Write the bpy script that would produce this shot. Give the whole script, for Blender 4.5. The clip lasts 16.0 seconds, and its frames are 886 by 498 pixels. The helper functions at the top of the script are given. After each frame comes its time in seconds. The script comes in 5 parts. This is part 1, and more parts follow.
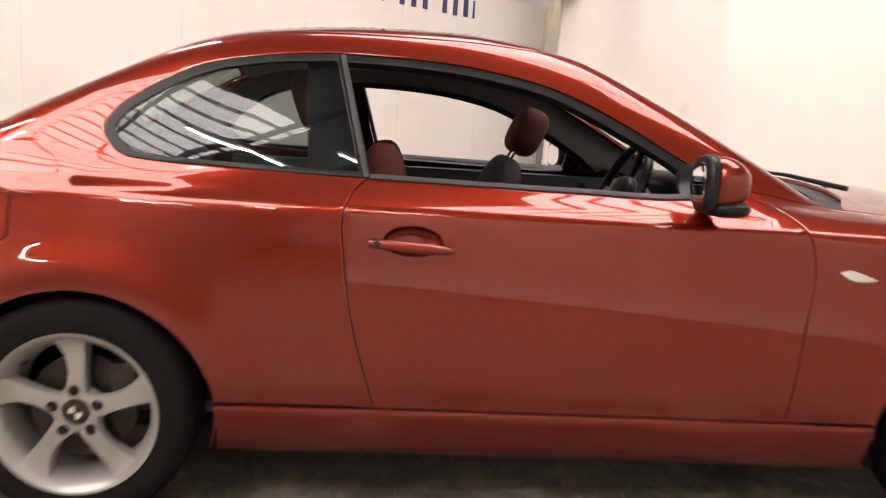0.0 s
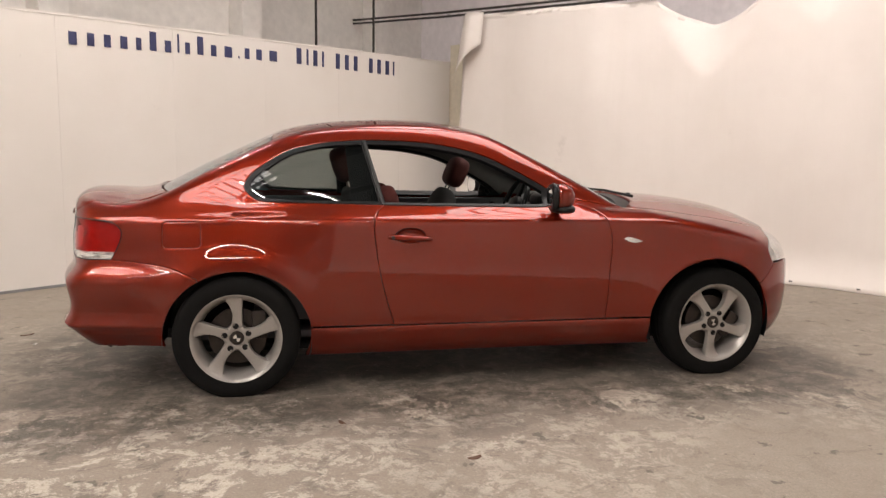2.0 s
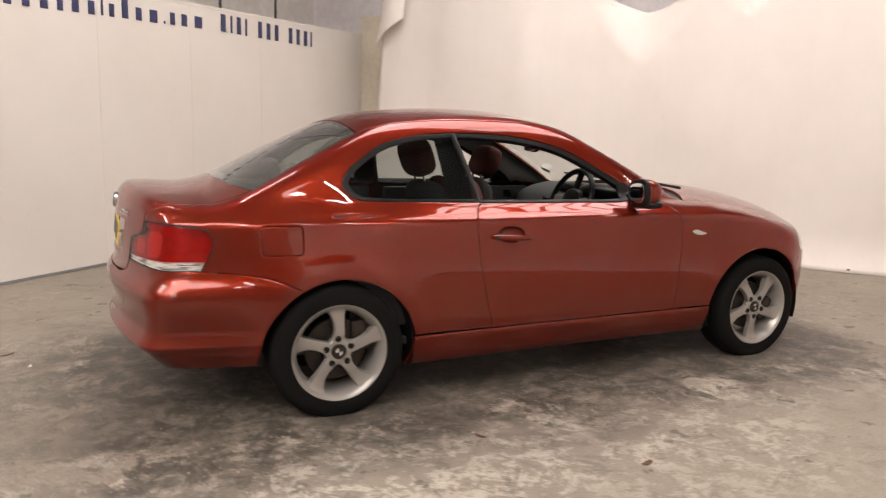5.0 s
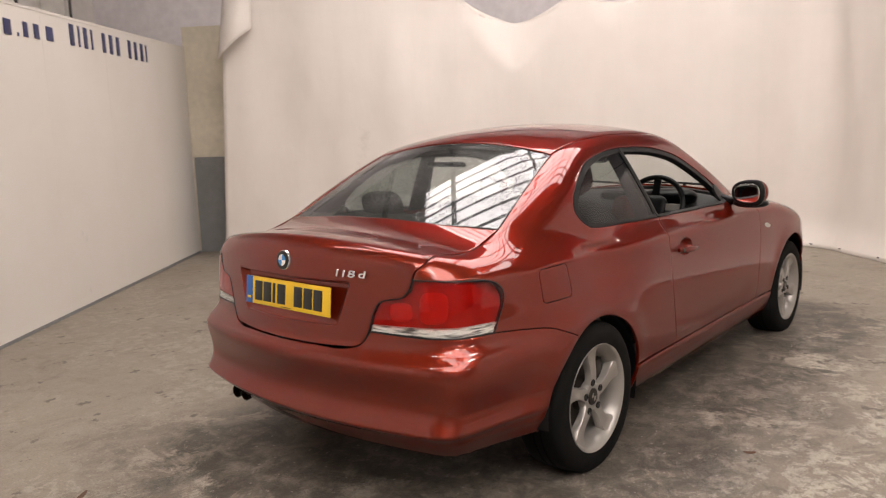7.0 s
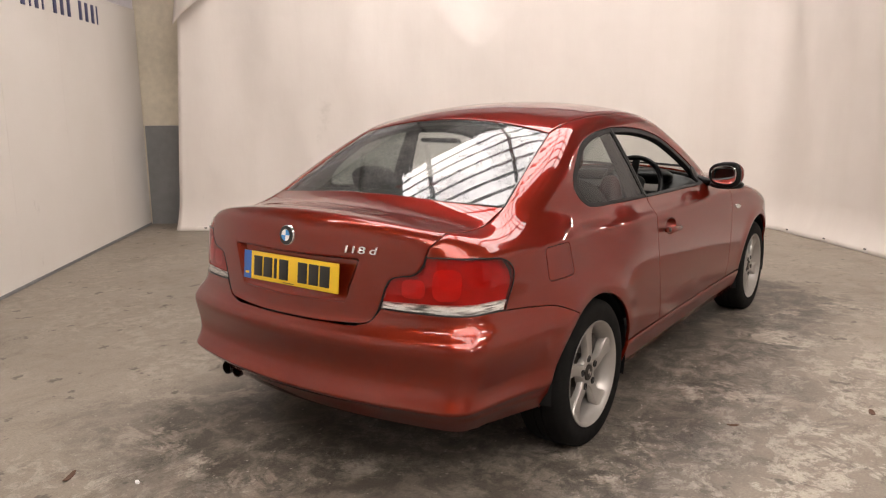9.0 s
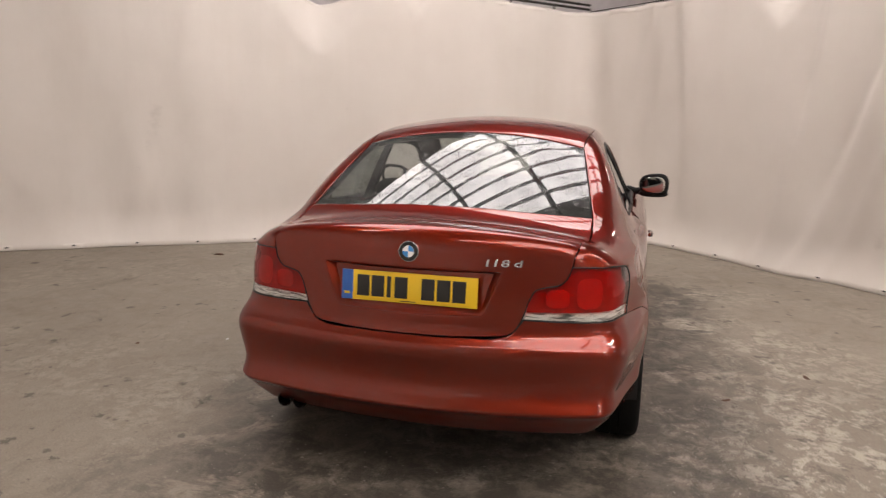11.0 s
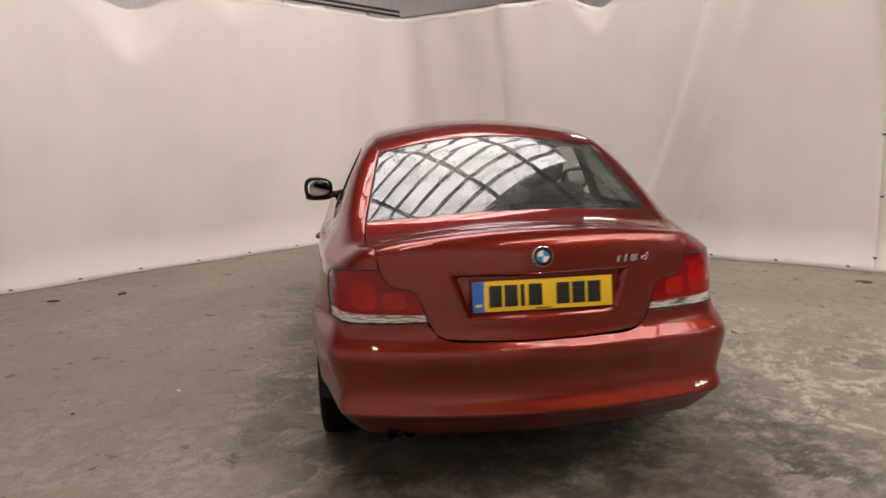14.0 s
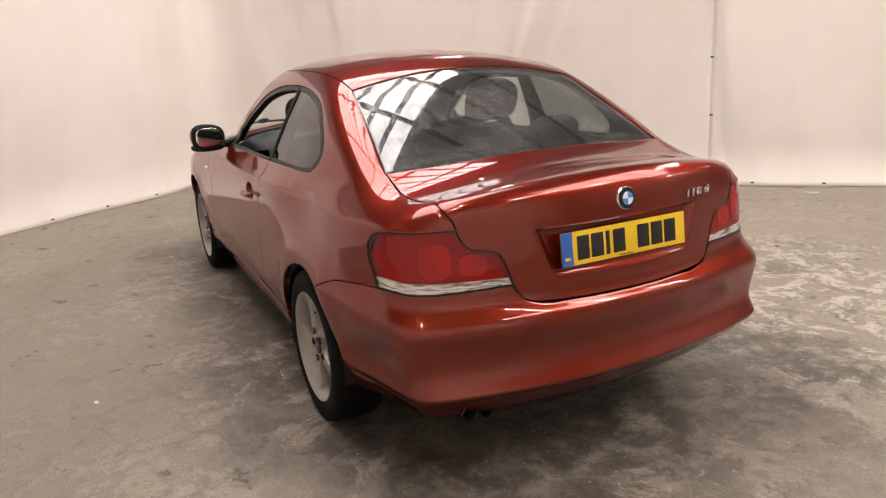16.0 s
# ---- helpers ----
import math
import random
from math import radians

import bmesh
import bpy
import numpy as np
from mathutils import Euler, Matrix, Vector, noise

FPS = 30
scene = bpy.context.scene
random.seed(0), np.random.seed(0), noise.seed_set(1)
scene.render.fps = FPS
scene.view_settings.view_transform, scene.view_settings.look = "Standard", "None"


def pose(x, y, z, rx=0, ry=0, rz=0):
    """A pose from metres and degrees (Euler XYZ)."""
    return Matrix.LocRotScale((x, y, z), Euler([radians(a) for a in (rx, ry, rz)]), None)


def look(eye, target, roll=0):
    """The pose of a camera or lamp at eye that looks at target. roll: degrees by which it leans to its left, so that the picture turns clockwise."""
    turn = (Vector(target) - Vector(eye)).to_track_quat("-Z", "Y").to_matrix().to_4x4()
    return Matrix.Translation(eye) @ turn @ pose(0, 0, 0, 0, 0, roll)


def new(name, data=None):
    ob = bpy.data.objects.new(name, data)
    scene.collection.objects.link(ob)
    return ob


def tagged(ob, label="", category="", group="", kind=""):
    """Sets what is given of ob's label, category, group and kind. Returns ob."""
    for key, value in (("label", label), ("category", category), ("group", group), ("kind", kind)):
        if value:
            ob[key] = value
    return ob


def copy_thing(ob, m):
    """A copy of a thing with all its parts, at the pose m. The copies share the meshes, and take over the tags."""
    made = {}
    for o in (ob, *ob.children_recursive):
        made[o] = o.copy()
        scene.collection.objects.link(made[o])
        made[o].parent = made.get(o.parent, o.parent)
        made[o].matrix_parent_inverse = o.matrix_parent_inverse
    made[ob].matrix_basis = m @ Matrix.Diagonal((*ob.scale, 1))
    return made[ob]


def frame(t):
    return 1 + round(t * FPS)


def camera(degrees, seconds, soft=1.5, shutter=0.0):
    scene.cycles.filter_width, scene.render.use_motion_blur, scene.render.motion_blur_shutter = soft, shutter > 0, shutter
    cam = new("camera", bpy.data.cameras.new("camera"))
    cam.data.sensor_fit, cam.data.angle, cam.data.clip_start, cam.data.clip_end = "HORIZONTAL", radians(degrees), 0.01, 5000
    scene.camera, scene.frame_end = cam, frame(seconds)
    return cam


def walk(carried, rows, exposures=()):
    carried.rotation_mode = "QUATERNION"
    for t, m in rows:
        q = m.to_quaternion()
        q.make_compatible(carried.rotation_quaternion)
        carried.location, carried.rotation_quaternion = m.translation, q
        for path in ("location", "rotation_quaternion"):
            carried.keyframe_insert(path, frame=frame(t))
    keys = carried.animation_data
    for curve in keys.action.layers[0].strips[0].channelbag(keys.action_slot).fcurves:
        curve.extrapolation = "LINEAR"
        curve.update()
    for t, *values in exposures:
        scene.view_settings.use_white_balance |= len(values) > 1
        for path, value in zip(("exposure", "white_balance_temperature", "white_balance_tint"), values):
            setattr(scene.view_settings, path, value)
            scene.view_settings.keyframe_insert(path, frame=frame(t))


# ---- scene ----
cam = camera(62.1, 16.0, 1.2, 0.5)
PATH = [
    (0, (-0.511, -2.782, 1.123), (-0.363, -0.814, 0.798), 3.7),
    (0.5, (-0.676, -3.416, 1.189), (-0.459, -1.464, 0.814), 2.7),
    (1, (-0.823, -3.995, 1.237), (-0.513, -2.051, 0.879), 1.7),
    (1.5, (-0.963, -4.381, 1.238), (-0.522, -2.459, 0.898), 1.1),
    (2, (-1.024, -4.61, 1.223), (-0.636, -2.663, 0.977), 0.8),
    (2.5, (-1.036, -4.635, 1.216), (-0.653, -2.683, 0.999), 1.2),
    (3, (-1.047, -4.627, 1.22), (-0.681, -2.673, 0.986), 1.0),
    (3.2, (-1.053, -4.625, 1.217), (-0.685, -2.672, 0.98), 1.1),
    (5.3, (-2.633, -3.716, 1.337), (-1.679, -1.99, 1.01), 0.8),
    (5.5, (-2.846, -3.503, 1.325), (-1.819, -1.816, 1.014), -0.0),
    (6, (-3.35, -3.029, 1.344), (-2.138, -1.468, 1.038), -1.0),
    (6.5, (-3.662, -2.588, 1.357), (-2.3, -1.161, 1.028), -2.3),
    (7, (-3.942, -2.304, 1.388), (-2.449, -1.007, 1.09), -2.0),
    (7.5, (-4.048, -2.176, 1.402), (-2.49, -0.972, 1.057), -1.9),
    (8, (-4.072, -2.138, 1.405), (-2.507, -0.947, 1.044), -1.1),
    (8.5, (-4.092, -2.124, 1.402), (-2.516, -0.948, 1.04), -0.6),
    (9, (-4.097, -2.099, 1.401), (-2.511, -0.937, 1.032), -0.5),
    (9.5, (-4.126, -2.04, 1.397), (-2.522, -0.903, 1.025), -0.1),
    (9.7, (-4.144, -1.964, 1.392), (-2.519, -0.859, 1.017), 0.9),
    (11.8, (-5.073, -0.183, 1.431), (-3.101, -0.071, 1.116), -0.4),
    (12, (-5.094, -0.129, 1.426), (-3.118, -0.065, 1.122), -0.4),
    (12.5, (-5.119, -0.07, 1.435), (-3.137, -0.08, 1.166), -0.6),
    (13, (-5.12, -0.023, 1.429), (-3.139, -0.055, 1.158), -0.7),
    (13.5, (-5.05, 0.166, 1.395), (-3.073, 0.044, 1.122), -0.1),
    (14, (-4.778, 0.664, 1.422), (-2.82, 0.431, 1.09), -1.8),
    (14.5, (-4.418, 1.142, 1.408), (-2.537, 0.572, 1.035), -1.9),
    (15, (-4.097, 1.48, 1.433), (-2.256, 0.835, 0.996), -5.3),
    (15.5, (-4.089, 1.589, 1.465), (-2.336, 0.786, 0.932), -3.5),
    (16, (-4.091, 1.589, 1.458), (-2.358, 0.743, 0.926), -3.1),
]
walk(cam, [(t, look(e, g, r)) for t, e, g, r in PATH],
     [(0, 0.30), (0.5, 0.43), (1, 0.17), (2, -0.15), (3, -0.18), (6, -0.10), (7, -0.28), (8, -0.28), (9, -0.20), (12, -0.67), (13.5, -0.67), (14.5, -0.47), (15, -0.30), (15.5, -0.12), (16, -0.10)])

# ---- world and light ----
ROOFLIGHT, TUBELIGHT = 9.0, 160.0
world = bpy.data.worlds.new("world")
scene.world = world
world.use_nodes = True
sky = world.node_tree.nodes.new("ShaderNodeTexSky")
sky.sky_type, sky.sun_disc, sky.sun_elevation, sky.sun_rotation = "NISHITA", False, radians(35), radians(120)
world.node_tree.links.new(sky.outputs[0], world.node_tree.nodes["Background"].inputs[0])
world.node_tree.nodes["Background"].inputs[1].default_value = 0.1

# ---- mesh helpers ----
def part(name, me, m, parent=None, label=""):
    """Links a mesh (or bmesh) as one object under a thing or a part."""
    if isinstance(me, bmesh.types.BMesh):
        bm, me = me, bpy.data.meshes.new(name)
        bm.normal_update()
        bm.to_mesh(me)
        bm.free()
        me.shade_smooth()
        me.set_sharp_from_angle(angle=radians(35))
    me.name = name
    me.materials.clear()
    me.materials.append(m)
    ob = new(name, me)
    if parent:
        ob.parent = parent
    if label:
        tagged(ob, label)
    return ob


def thing(name, label, category, group="", kind="", at=(0, 0, 0), rz=0):
    ob = new(name)
    ob.empty_display_size = 0.1
    ob.matrix_basis = pose(*at, 0, 0, rz)
    return tagged(ob, label, category, group, kind)


def bm_box(bm, size, at=(0, 0, 0), bevel=0.0, rot=None, seg=2):
    """Adds a box with rounded edges to bm."""
    tmp = bmesh.new()
    bmesh.ops.create_cube(tmp, size=1)
    bmesh.ops.scale(tmp, vec=size, verts=tmp.verts)
    if bevel:
        bmesh.ops.bevel(tmp, geom=tmp.edges[:], offset=bevel, segments=seg, affect="EDGES", profile=0.6)
    m = Matrix.Translation(at)
    if rot:
        m = m @ Euler([radians(a) for a in rot]).to_matrix().to_4x4()
    bmesh.ops.transform(tmp, matrix=m, verts=tmp.verts)
    me = bpy.data.meshes.new("tmp")
    tmp.to_mesh(me)
    tmp.free()
    bm.from_mesh(me)
    bpy.data.meshes.remove(me)
    return bm


def boxed(size, at=(0, 0, 0), bevel=0.0, rot=None, seg=2):
    return bm_box(bmesh.new(), size, at, bevel, rot, seg)


def lathe(profile, n=48, axis="y", closed=False):
    """Turns a profile of (radius, height) about an axis."""
    bm = bmesh.new()
    rings = []
    for r, h in profile:
        ring = []
        for i in range(n):
            a = 2 * math.pi * i / n
            c, s = r * math.cos(a), r * math.sin(a)
            ring.append(bm.verts.new({"y": (c, h, s), "z": (c, s, h), "x": (h, c, s)}[axis]))
        rings.append(ring)
    pairs = list(zip(rings, rings[1:])) + ([(rings[-1], rings[0])] if closed else [])
    for a, b in pairs:
        for i in range(n):
            bm.faces.new((a[i], a[(i + 1) % n], b[(i + 1) % n], b[i]))
    if not closed:
        for ring in (rings[0], rings[-1]):
            bm.faces.new(ring)
    bmesh.ops.recalc_face_normals(bm, faces=bm.faces)
    return bm


def tube(points, r, n=10, closed=False):
    """A round bar along points."""
    bm = bmesh.new()
    pts = [Vector(p) for p in points]
    rings = []
    up = Vector((0, 0, 1))
    for i, p in enumerate(pts):
        a = pts[i - 1] if (i or closed) else p
        b = pts[(i + 1) % len(pts)] if (i + 1 < len(pts) or closed) else p
        d = (b - a).normalized()
        u = d.cross(up)
        u = (u if u.length > 1e-3 else d.cross(Vector((1, 0, 0)))).normalized()
        w = u.cross(d)
        rr = r[i] if isinstance(r, (list, tuple)) else r
        rings.append([bm.verts.new(p + rr * (math.cos(2 * math.pi * k / n) * u + math.sin(2 * math.pi * k / n) * w)) for k in range(n)])
    for a, b in list(zip(rings, rings[1:])) + ([(rings[-1], rings[0])] if closed else []):
        for k in range(n):
            bm.faces.new((a[k], a[(k + 1) % n], b[(k + 1) % n], b[k]))
    if not closed:
        bm.faces.new(rings[0]), bm.faces.new(rings[-1])
    bmesh.ops.recalc_face_normals(bm, faces=bm.faces)
    return bm


def blob(size, at=(0, 0, 0), power=3.0, rot=None, nu=28, nv=16, bend=None):
    """A rounded cushion shape (superellipsoid)."""
    bm = bmesh.new()
    f = lambda c, e: math.copysign(abs(c) ** e, c)
    e = 2 / power
    rows = []
    for j in range(nv + 1):
        v = -math.pi / 2 + math.pi * j / nv
        rows.append([bm.verts.new((size[0] / 2 * f(math.cos(v), e) * f(math.cos(2 * math.pi * i / nu), e),
                                   size[1] / 2 * f(math.cos(v), e) * f(math.sin(2 * math.pi * i / nu), e),
                                   size[2] / 2 * f(math.sin(v), e))) for i in range(nu)])
    for a, b in zip(rows, rows[1:]):
        for i in range(nu):
            bm.faces.new((a[i], a[(i + 1) % nu], b[(i + 1) % nu], b[i]))
    bmesh.ops.remove_doubles(bm, verts=bm.verts, dist=1e-5)
    if bend:
        for v in bm.verts:
            v.co = bend(v.co)
    m = Matrix.Translation(at)
    if rot:
        m = m @ Euler([radians(a) for a in rot]).to_matrix().to_4x4()
    bmesh.ops.transform(bm, matrix=m, verts=bm.verts)
    bmesh.ops.recalc_face_normals(bm, faces=bm.faces)
    return bm


class Curve:
    """A smooth function through (argument, value) pairs."""

    def __init__(self, *pairs):
        self.x, self.y = np.array(pairs, float).T
        h = np.diff(self.x)
        d = np.diff(self.y) / h
        t = np.zeros_like(self.y)
        t[0], t[-1] = d[0], d[-1]
        t[1:-1] = (d[:-1] * h[1:] + d[1:] * h[:-1]) / (h[1:] + h[:-1])
        self.t = t

        self.lo, self.step = self.x[0] - 0.5, (self.x[-1] - self.x[0] + 1.0) / 8000
        self.table = self.exact(self.lo + self.step * np.arange(8002))

    def __call__(self, v):
        f = np.clip((np.asarray(v, float) - self.lo) / self.step, 0, 7999.999)
        i = f.astype(np.int64)
        f = f - i
        return self.table[i] * (1 - f) + self.table[i + 1] * f

    def exact(self, v):
        c = np.clip(v, self.x[0], self.x[-1])
        i = np.clip(np.searchsorted(self.x, c) - 1, 0, len(self.x) - 2)
        h = self.x[i + 1] - self.x[i]
        s = (c - self.x[i]) / h
        r = (2 * s**3 - 3 * s**2 + 1) * self.y[i] + (s**3 - 2 * s**2 + s) * h * self.t[i] + (-2 * s**3 + 3 * s**2) * self.y[i + 1] + (s**3 - s**2) * h * self.t[i + 1]
        return r + np.where(v < self.x[0], (v - self.x[0]) * self.t[0], 0) + np.where(v > self.x[-1], (v - self.x[-1]) * self.t[-1], 0)


# ---- the car's outer skin: x forward, y to its left, z up, the origin on the ground between the axles ----
PLAN = Curve((-2.4, 0.70), (-2.1, 0.790), (-1.95, 0.820), (-1.75, 0.853), (-1.6, 0.864), (-1.33, 0.864), (-0.9, 0.868), (-0.5, 0.863), (0, 0.860), (0.5, 0.860), (0.9, 0.866), (1.33, 0.870), (1.6, 0.852), (1.8, 0.815), (2.0, 0.75), (2.2, 0.65))
SIDE = Curve((0.12, -0.16), (0.17, -0.100), (0.205, -0.066), (0.24, -0.044), (0.30, -0.024), (0.330, -0.016), (0.352, -0.017), (0.40, -0.010), (0.50, -0.003), (0.62, 0), (0.76, -0.004), (0.86, -0.011), (0.893, -0.016), (0.904, -0.021), (0.915, -0.035), (0.945, -0.068), (0.975, -0.105), (1.02, -0.175), (1.1, -0.34), (1.5, -1.2))
DECK = Curve((-2.4, 1.02), (-2.2, 1.034), (-2.1, 1.036), (-1.95, 1.030), (-1.8, 1.030), (-1.6, 1.050), (-1.4, 1.12), (-1.2, 1.16), (0.2, 1.16), (0.42, 1.11), (0.6, 1.045), (0.75, 1.022), (0.9, 1.018), (1.2, 1.008), (1.4, 0.990), (1.58, 0.962), (1.75, 0.920), (1.88, 0.868), (2.0, 0.795), (2.15, 0.65))
TAIL = Curve((0.1, -1.98), (0.20, -2.08), (0.25, -2.150), (0.30, -2.204), (0.350, -2.254), (0.366, -2.275), (0.374, -2.280), (0.382, -2.277), (0.405, -2.263), (0.44, -2.249), (0.475, -2.248), (0.53, -2.262), (0.575, -2.278), (0.598, -2.281), (0.612, -2.277), (0.632, -2.262), (0.66, -2.246), (0.70, -2.242), (0.78, -2.239), (0.86, -2.234), (0.93, -2.228), (0.97, -2.221), (1.0, -2.208), (1.03, -2.186), (1.1, -2.12))
BOW = Curve((0, 0.088), (0.58, 0.088), (0.68, 0.104), (0.8, 0.106), (1.1, 0.110), (1.5, 0.115))
CORNERING = Curve((0, 0.08), (0.58, 0.08), (0.70, 0.11), (1.2, 0.12))
HIPS = Curve((0.1, -0.16), (0.20, -0.105), (0.25, -0.080), (0.30, -0.055), (0.350, -0.028), (0.370, -0.016), (0.388, -0.022), (0.43, -0.034), (0.47, -0.026), (0.52, -0.012), (0.59, -0.002), (0.63, -0.010), (0.67, -0.026), (0.72, -0.028), (0.80, -0.014), (0.90, -0.002), (1.2, 0.0))
LEAN = Curve((0.2, 0), (0.52, 0), (0.60, 0.003), (0.70, 0.014), (0.80, 0.030), (0.90, 0.043), (1.0, 0.047), (1.3, 0.047))
NOSE = Curve((0.1, 1.90), (0.20, 2.03), (0.3, 2.085), (0.42, 2.105), (0.55, 2.105), (0.66, 2.09), (0.76, 2.05), (0.85, 1.97), (0.95, 1.82), (1.1, 1.56))
BELT = Curve((-2.2, 0.575), (-1.9, 0.662), (-1.6, 0.730), (-1.3, 0.766), (-0.9, 0.770), (-0.5, 0.764), (0, 0.750), (0.4, 0.724), (0.7, 0.685), (1.0, 0.62), (1.3, 0.52))
ROOF = Curve((-2.1, 0.860), (-1.8, 1.030), (-1.7, 1.085), (-1.6, 1.138), (-1.5, 1.189), (-1.4, 1.238), (-1.3, 1.285), (-1.2, 1.330), (-1.1, 1.370), (-1.02, 1.392), (-0.92, 1.410), (-0.8, 1.424), (-0.5, 1.439), (-0.2, 1.429), (0.05, 1.384), (0.25, 1.300), (0.5, 1.182), (0.85, 1.004), (1.1, 0.872))


def smax(a, b, k):
    h = np.maximum(k - np.abs(a - b), 0) / k
    return np.maximum(a, b) + h * h * k * 0.25


def smin(a, b, k):
    return -smax(-a, -b, k)


PURE = [False]


def skin(p):
    """Below 0 inside the car's body."""
    x, y, z = p[:, 0], np.abs(p[:, 1]), p[:, 2]
    flare = 0
    for cx, cz, out, mid, wide in ((-1.32, 0.31, 0.012, 0.375, 0.070), (1.30, 0.315, 0.010, 0.37, 0.055)):
        r = np.hypot(x - cx, z - cz)
        flare = flare + out * np.exp(-((r - mid) / wide) ** 2) * np.clip((z - 0.2) / 0.35, 0, 1)
    wrap = np.clip((-1.50 - x) / 0.42, 0, 1)
    wrap = wrap * wrap * (3 - 2 * wrap) * HIPS(z)
    lean = np.clip((-0.80 - x) / 0.55, 0, 1)
    lean = lean * lean * (3 - 2 * lean) * LEAN(z)
    side = y - (PLAN(x) + SIDE(z) + flare + wrap - lean)
    deck = z - (DECK(x) - (0.055 + 0.060 * np.clip((x - 0.95) / 0.85, 0, 1)) * (y / 0.62) ** 2)
    tail = TAIL(z) + BOW(z) * (y / 0.6) ** 2 - x
    nose = x - (NOSE(z) - 0.155 * (y / 0.6) ** 2)
    low = smax(smax(smax(side, tail, CORNERING(z)), nose, 0.25), deck, np.where(x < -1.7, 0.035, 0.06))
    slope = np.maximum(z, 0.93) - 0.975
    glass = y - (BELT(x) - 0.40 * slope - 0.24 * slope * np.abs(slope))
    roof = (z - (ROOF(x) + 0.009 - 0.050 * (y / 0.5) ** 2)) * np.where((x > -1.1) & (x < 0.1), 1.0, 0.93)
    cab = np.maximum(smax(glass, roof, 0.058), 0.94 - z)
    if PURE[0]:
        return cab
    return smin(low, cab, np.where(x < -1.0, 0.03 + 0.05 * np.clip((-1.0 - x) / 0.4, 0, 1), 0.03))


def solve(o, d, far=2.2):
    """The outermost place at which rays from inside at o along d leave the body."""
    o, d = np.broadcast_arrays(np.asarray(o, float), np.asarray(d, float))
    hi = np.full(len(o), 0.0)
    best = np.full(len(o), np.nan)
    steps = np.linspace(far, 0.0, 89)
    v1 = skin(o + d * steps[0])
    for a, b in zip(steps, steps[1:]):
        v2 = skin(o + d * b)
        take = np.isnan(best) & (v1 > 0) & (v2 <= 0)
        best = np.where(take, b, best)
        v1 = v2
    lo = np.where(np.isnan(best), 0, best)
    hi = lo + steps[0] / 88
    for _ in range(16):
        mid = (lo + hi) / 2
        inside = skin(o + d * mid[:, None]) <= 0
        lo, hi = np.where(inside, mid, lo), np.where(inside, hi, mid)
    return o + d * lo[:, None]


def slopes(p, e=1e-3):
    g = np.stack([skin(p + e * np.eye(3)[k]) - skin(p - e * np.eye(3)[k]) for k in range(3)], 1)
    return g / np.maximum(np.linalg.norm(g, axis=1), 1e-9)[:, None]


def dense(pts, step=0.02, smooth=True):
    """Points close together along a curve through pts."""
    pts = np.array(pts, float)
    if len(pts) > 2 and smooth:
        s = np.concatenate([[0], np.cumsum(np.linalg.norm(np.diff(pts, axis=0), axis=1))])
        cs = [Curve(*zip(s, pts[:, k])) for k in range(pts.shape[1])]
        t = np.linspace(0, s[-1], max(3, int(s[-1] / step) + 2))
        return np.stack([c(t) for c in cs], 1)
    out = []
    for a, b in zip(pts, pts[1:]):
        n = max(1, int(np.linalg.norm(b - a) / step))
        out += [a + (b - a) * i / n for i in range(n)]
    return np.array(out + [pts[-1]])


def on(view, pts, step=0.02, smooth=True):
    """A curve drawn in a view (side: x z, top: x y, back or front: y z), laid on the left half of the skin."""
    q = dense(pts, step, smooth)
    n = len(q)
    z = np.zeros(n)
    if view == "side":
        return solve(np.stack([q[:, 0], z, q[:, 1]], 1), (0, 1, 0))
    if view == "top":
        return solve(np.stack([q[:, 0], q[:, 1], z + 0.6], 1), (0, 0, 1))
    if view == "back":
        return solve(np.stack([z - 1.2, q[:, 0], q[:, 1]], 1), (-1, 0, 0))
    return solve(np.stack([z + 1.2, q[:, 0], q[:, 1]], 1), (1, 0, 0))


# ways to unroll the skin: along rays from the car's length axis, from an upright axis, from a cross axis, or from above
def unroll(kind, p):
    x, y, z = p.T
    if kind == "long":
        return np.stack([x, 0.8 * np.arctan2(z - 0.75, y)], 1)
    if kind == "back":
        return np.stack([0.8 * np.arctan2(y, -(x + 1.5)), z], 1)
    if kind == "front":
        return np.stack([0.8 * np.arctan2(y, x - 1.35), z], 1)
    if kind == "cross":
        return np.stack([y, 0.4 * np.arctan2(z - 0.70, -(x + 1.85))], 1)
    return np.stack([x, y], 1)


def roll(kind, q):
    u, v = q.T
    o = np.zeros_like(u)
    if kind == "long":
        return solve(np.stack([u, o, o + 0.75], 1), np.stack([o, np.cos(v / 0.8), np.sin(v / 0.8)], 1))
    if kind == "back":
        return solve(np.stack([o - 1.5, o, v], 1), np.stack([-np.cos(u / 0.8), np.sin(u / 0.8), o], 1))
    if kind == "front":
        return solve(np.stack([o + 1.35, o, v], 1), np.stack([np.cos(u / 0.8), np.sin(u / 0.8), o], 1))
    if kind == "cross":
        return solve(np.stack([o - 1.85, u, o + 0.70], 1), np.stack([-np.cos(v / 0.4), o, np.sin(v / 0.4)], 1))
    return solve(np.stack([u, v, o + 0.6], 1), (0, 0, 1))


def inside(q, poly):
    x, y = q.T
    r = np.zeros(len(q), bool)
    a, b = poly, np.roll(poly, -1, 0)
    for (x0, y0), (x1, y1) in zip(a, b):
        if y0 != y1:
            r ^= ((y0 > y) != (y1 > y)) & (x < (x1 - x0) * (y - y0) / (y1 - y0) + x0)
    return r


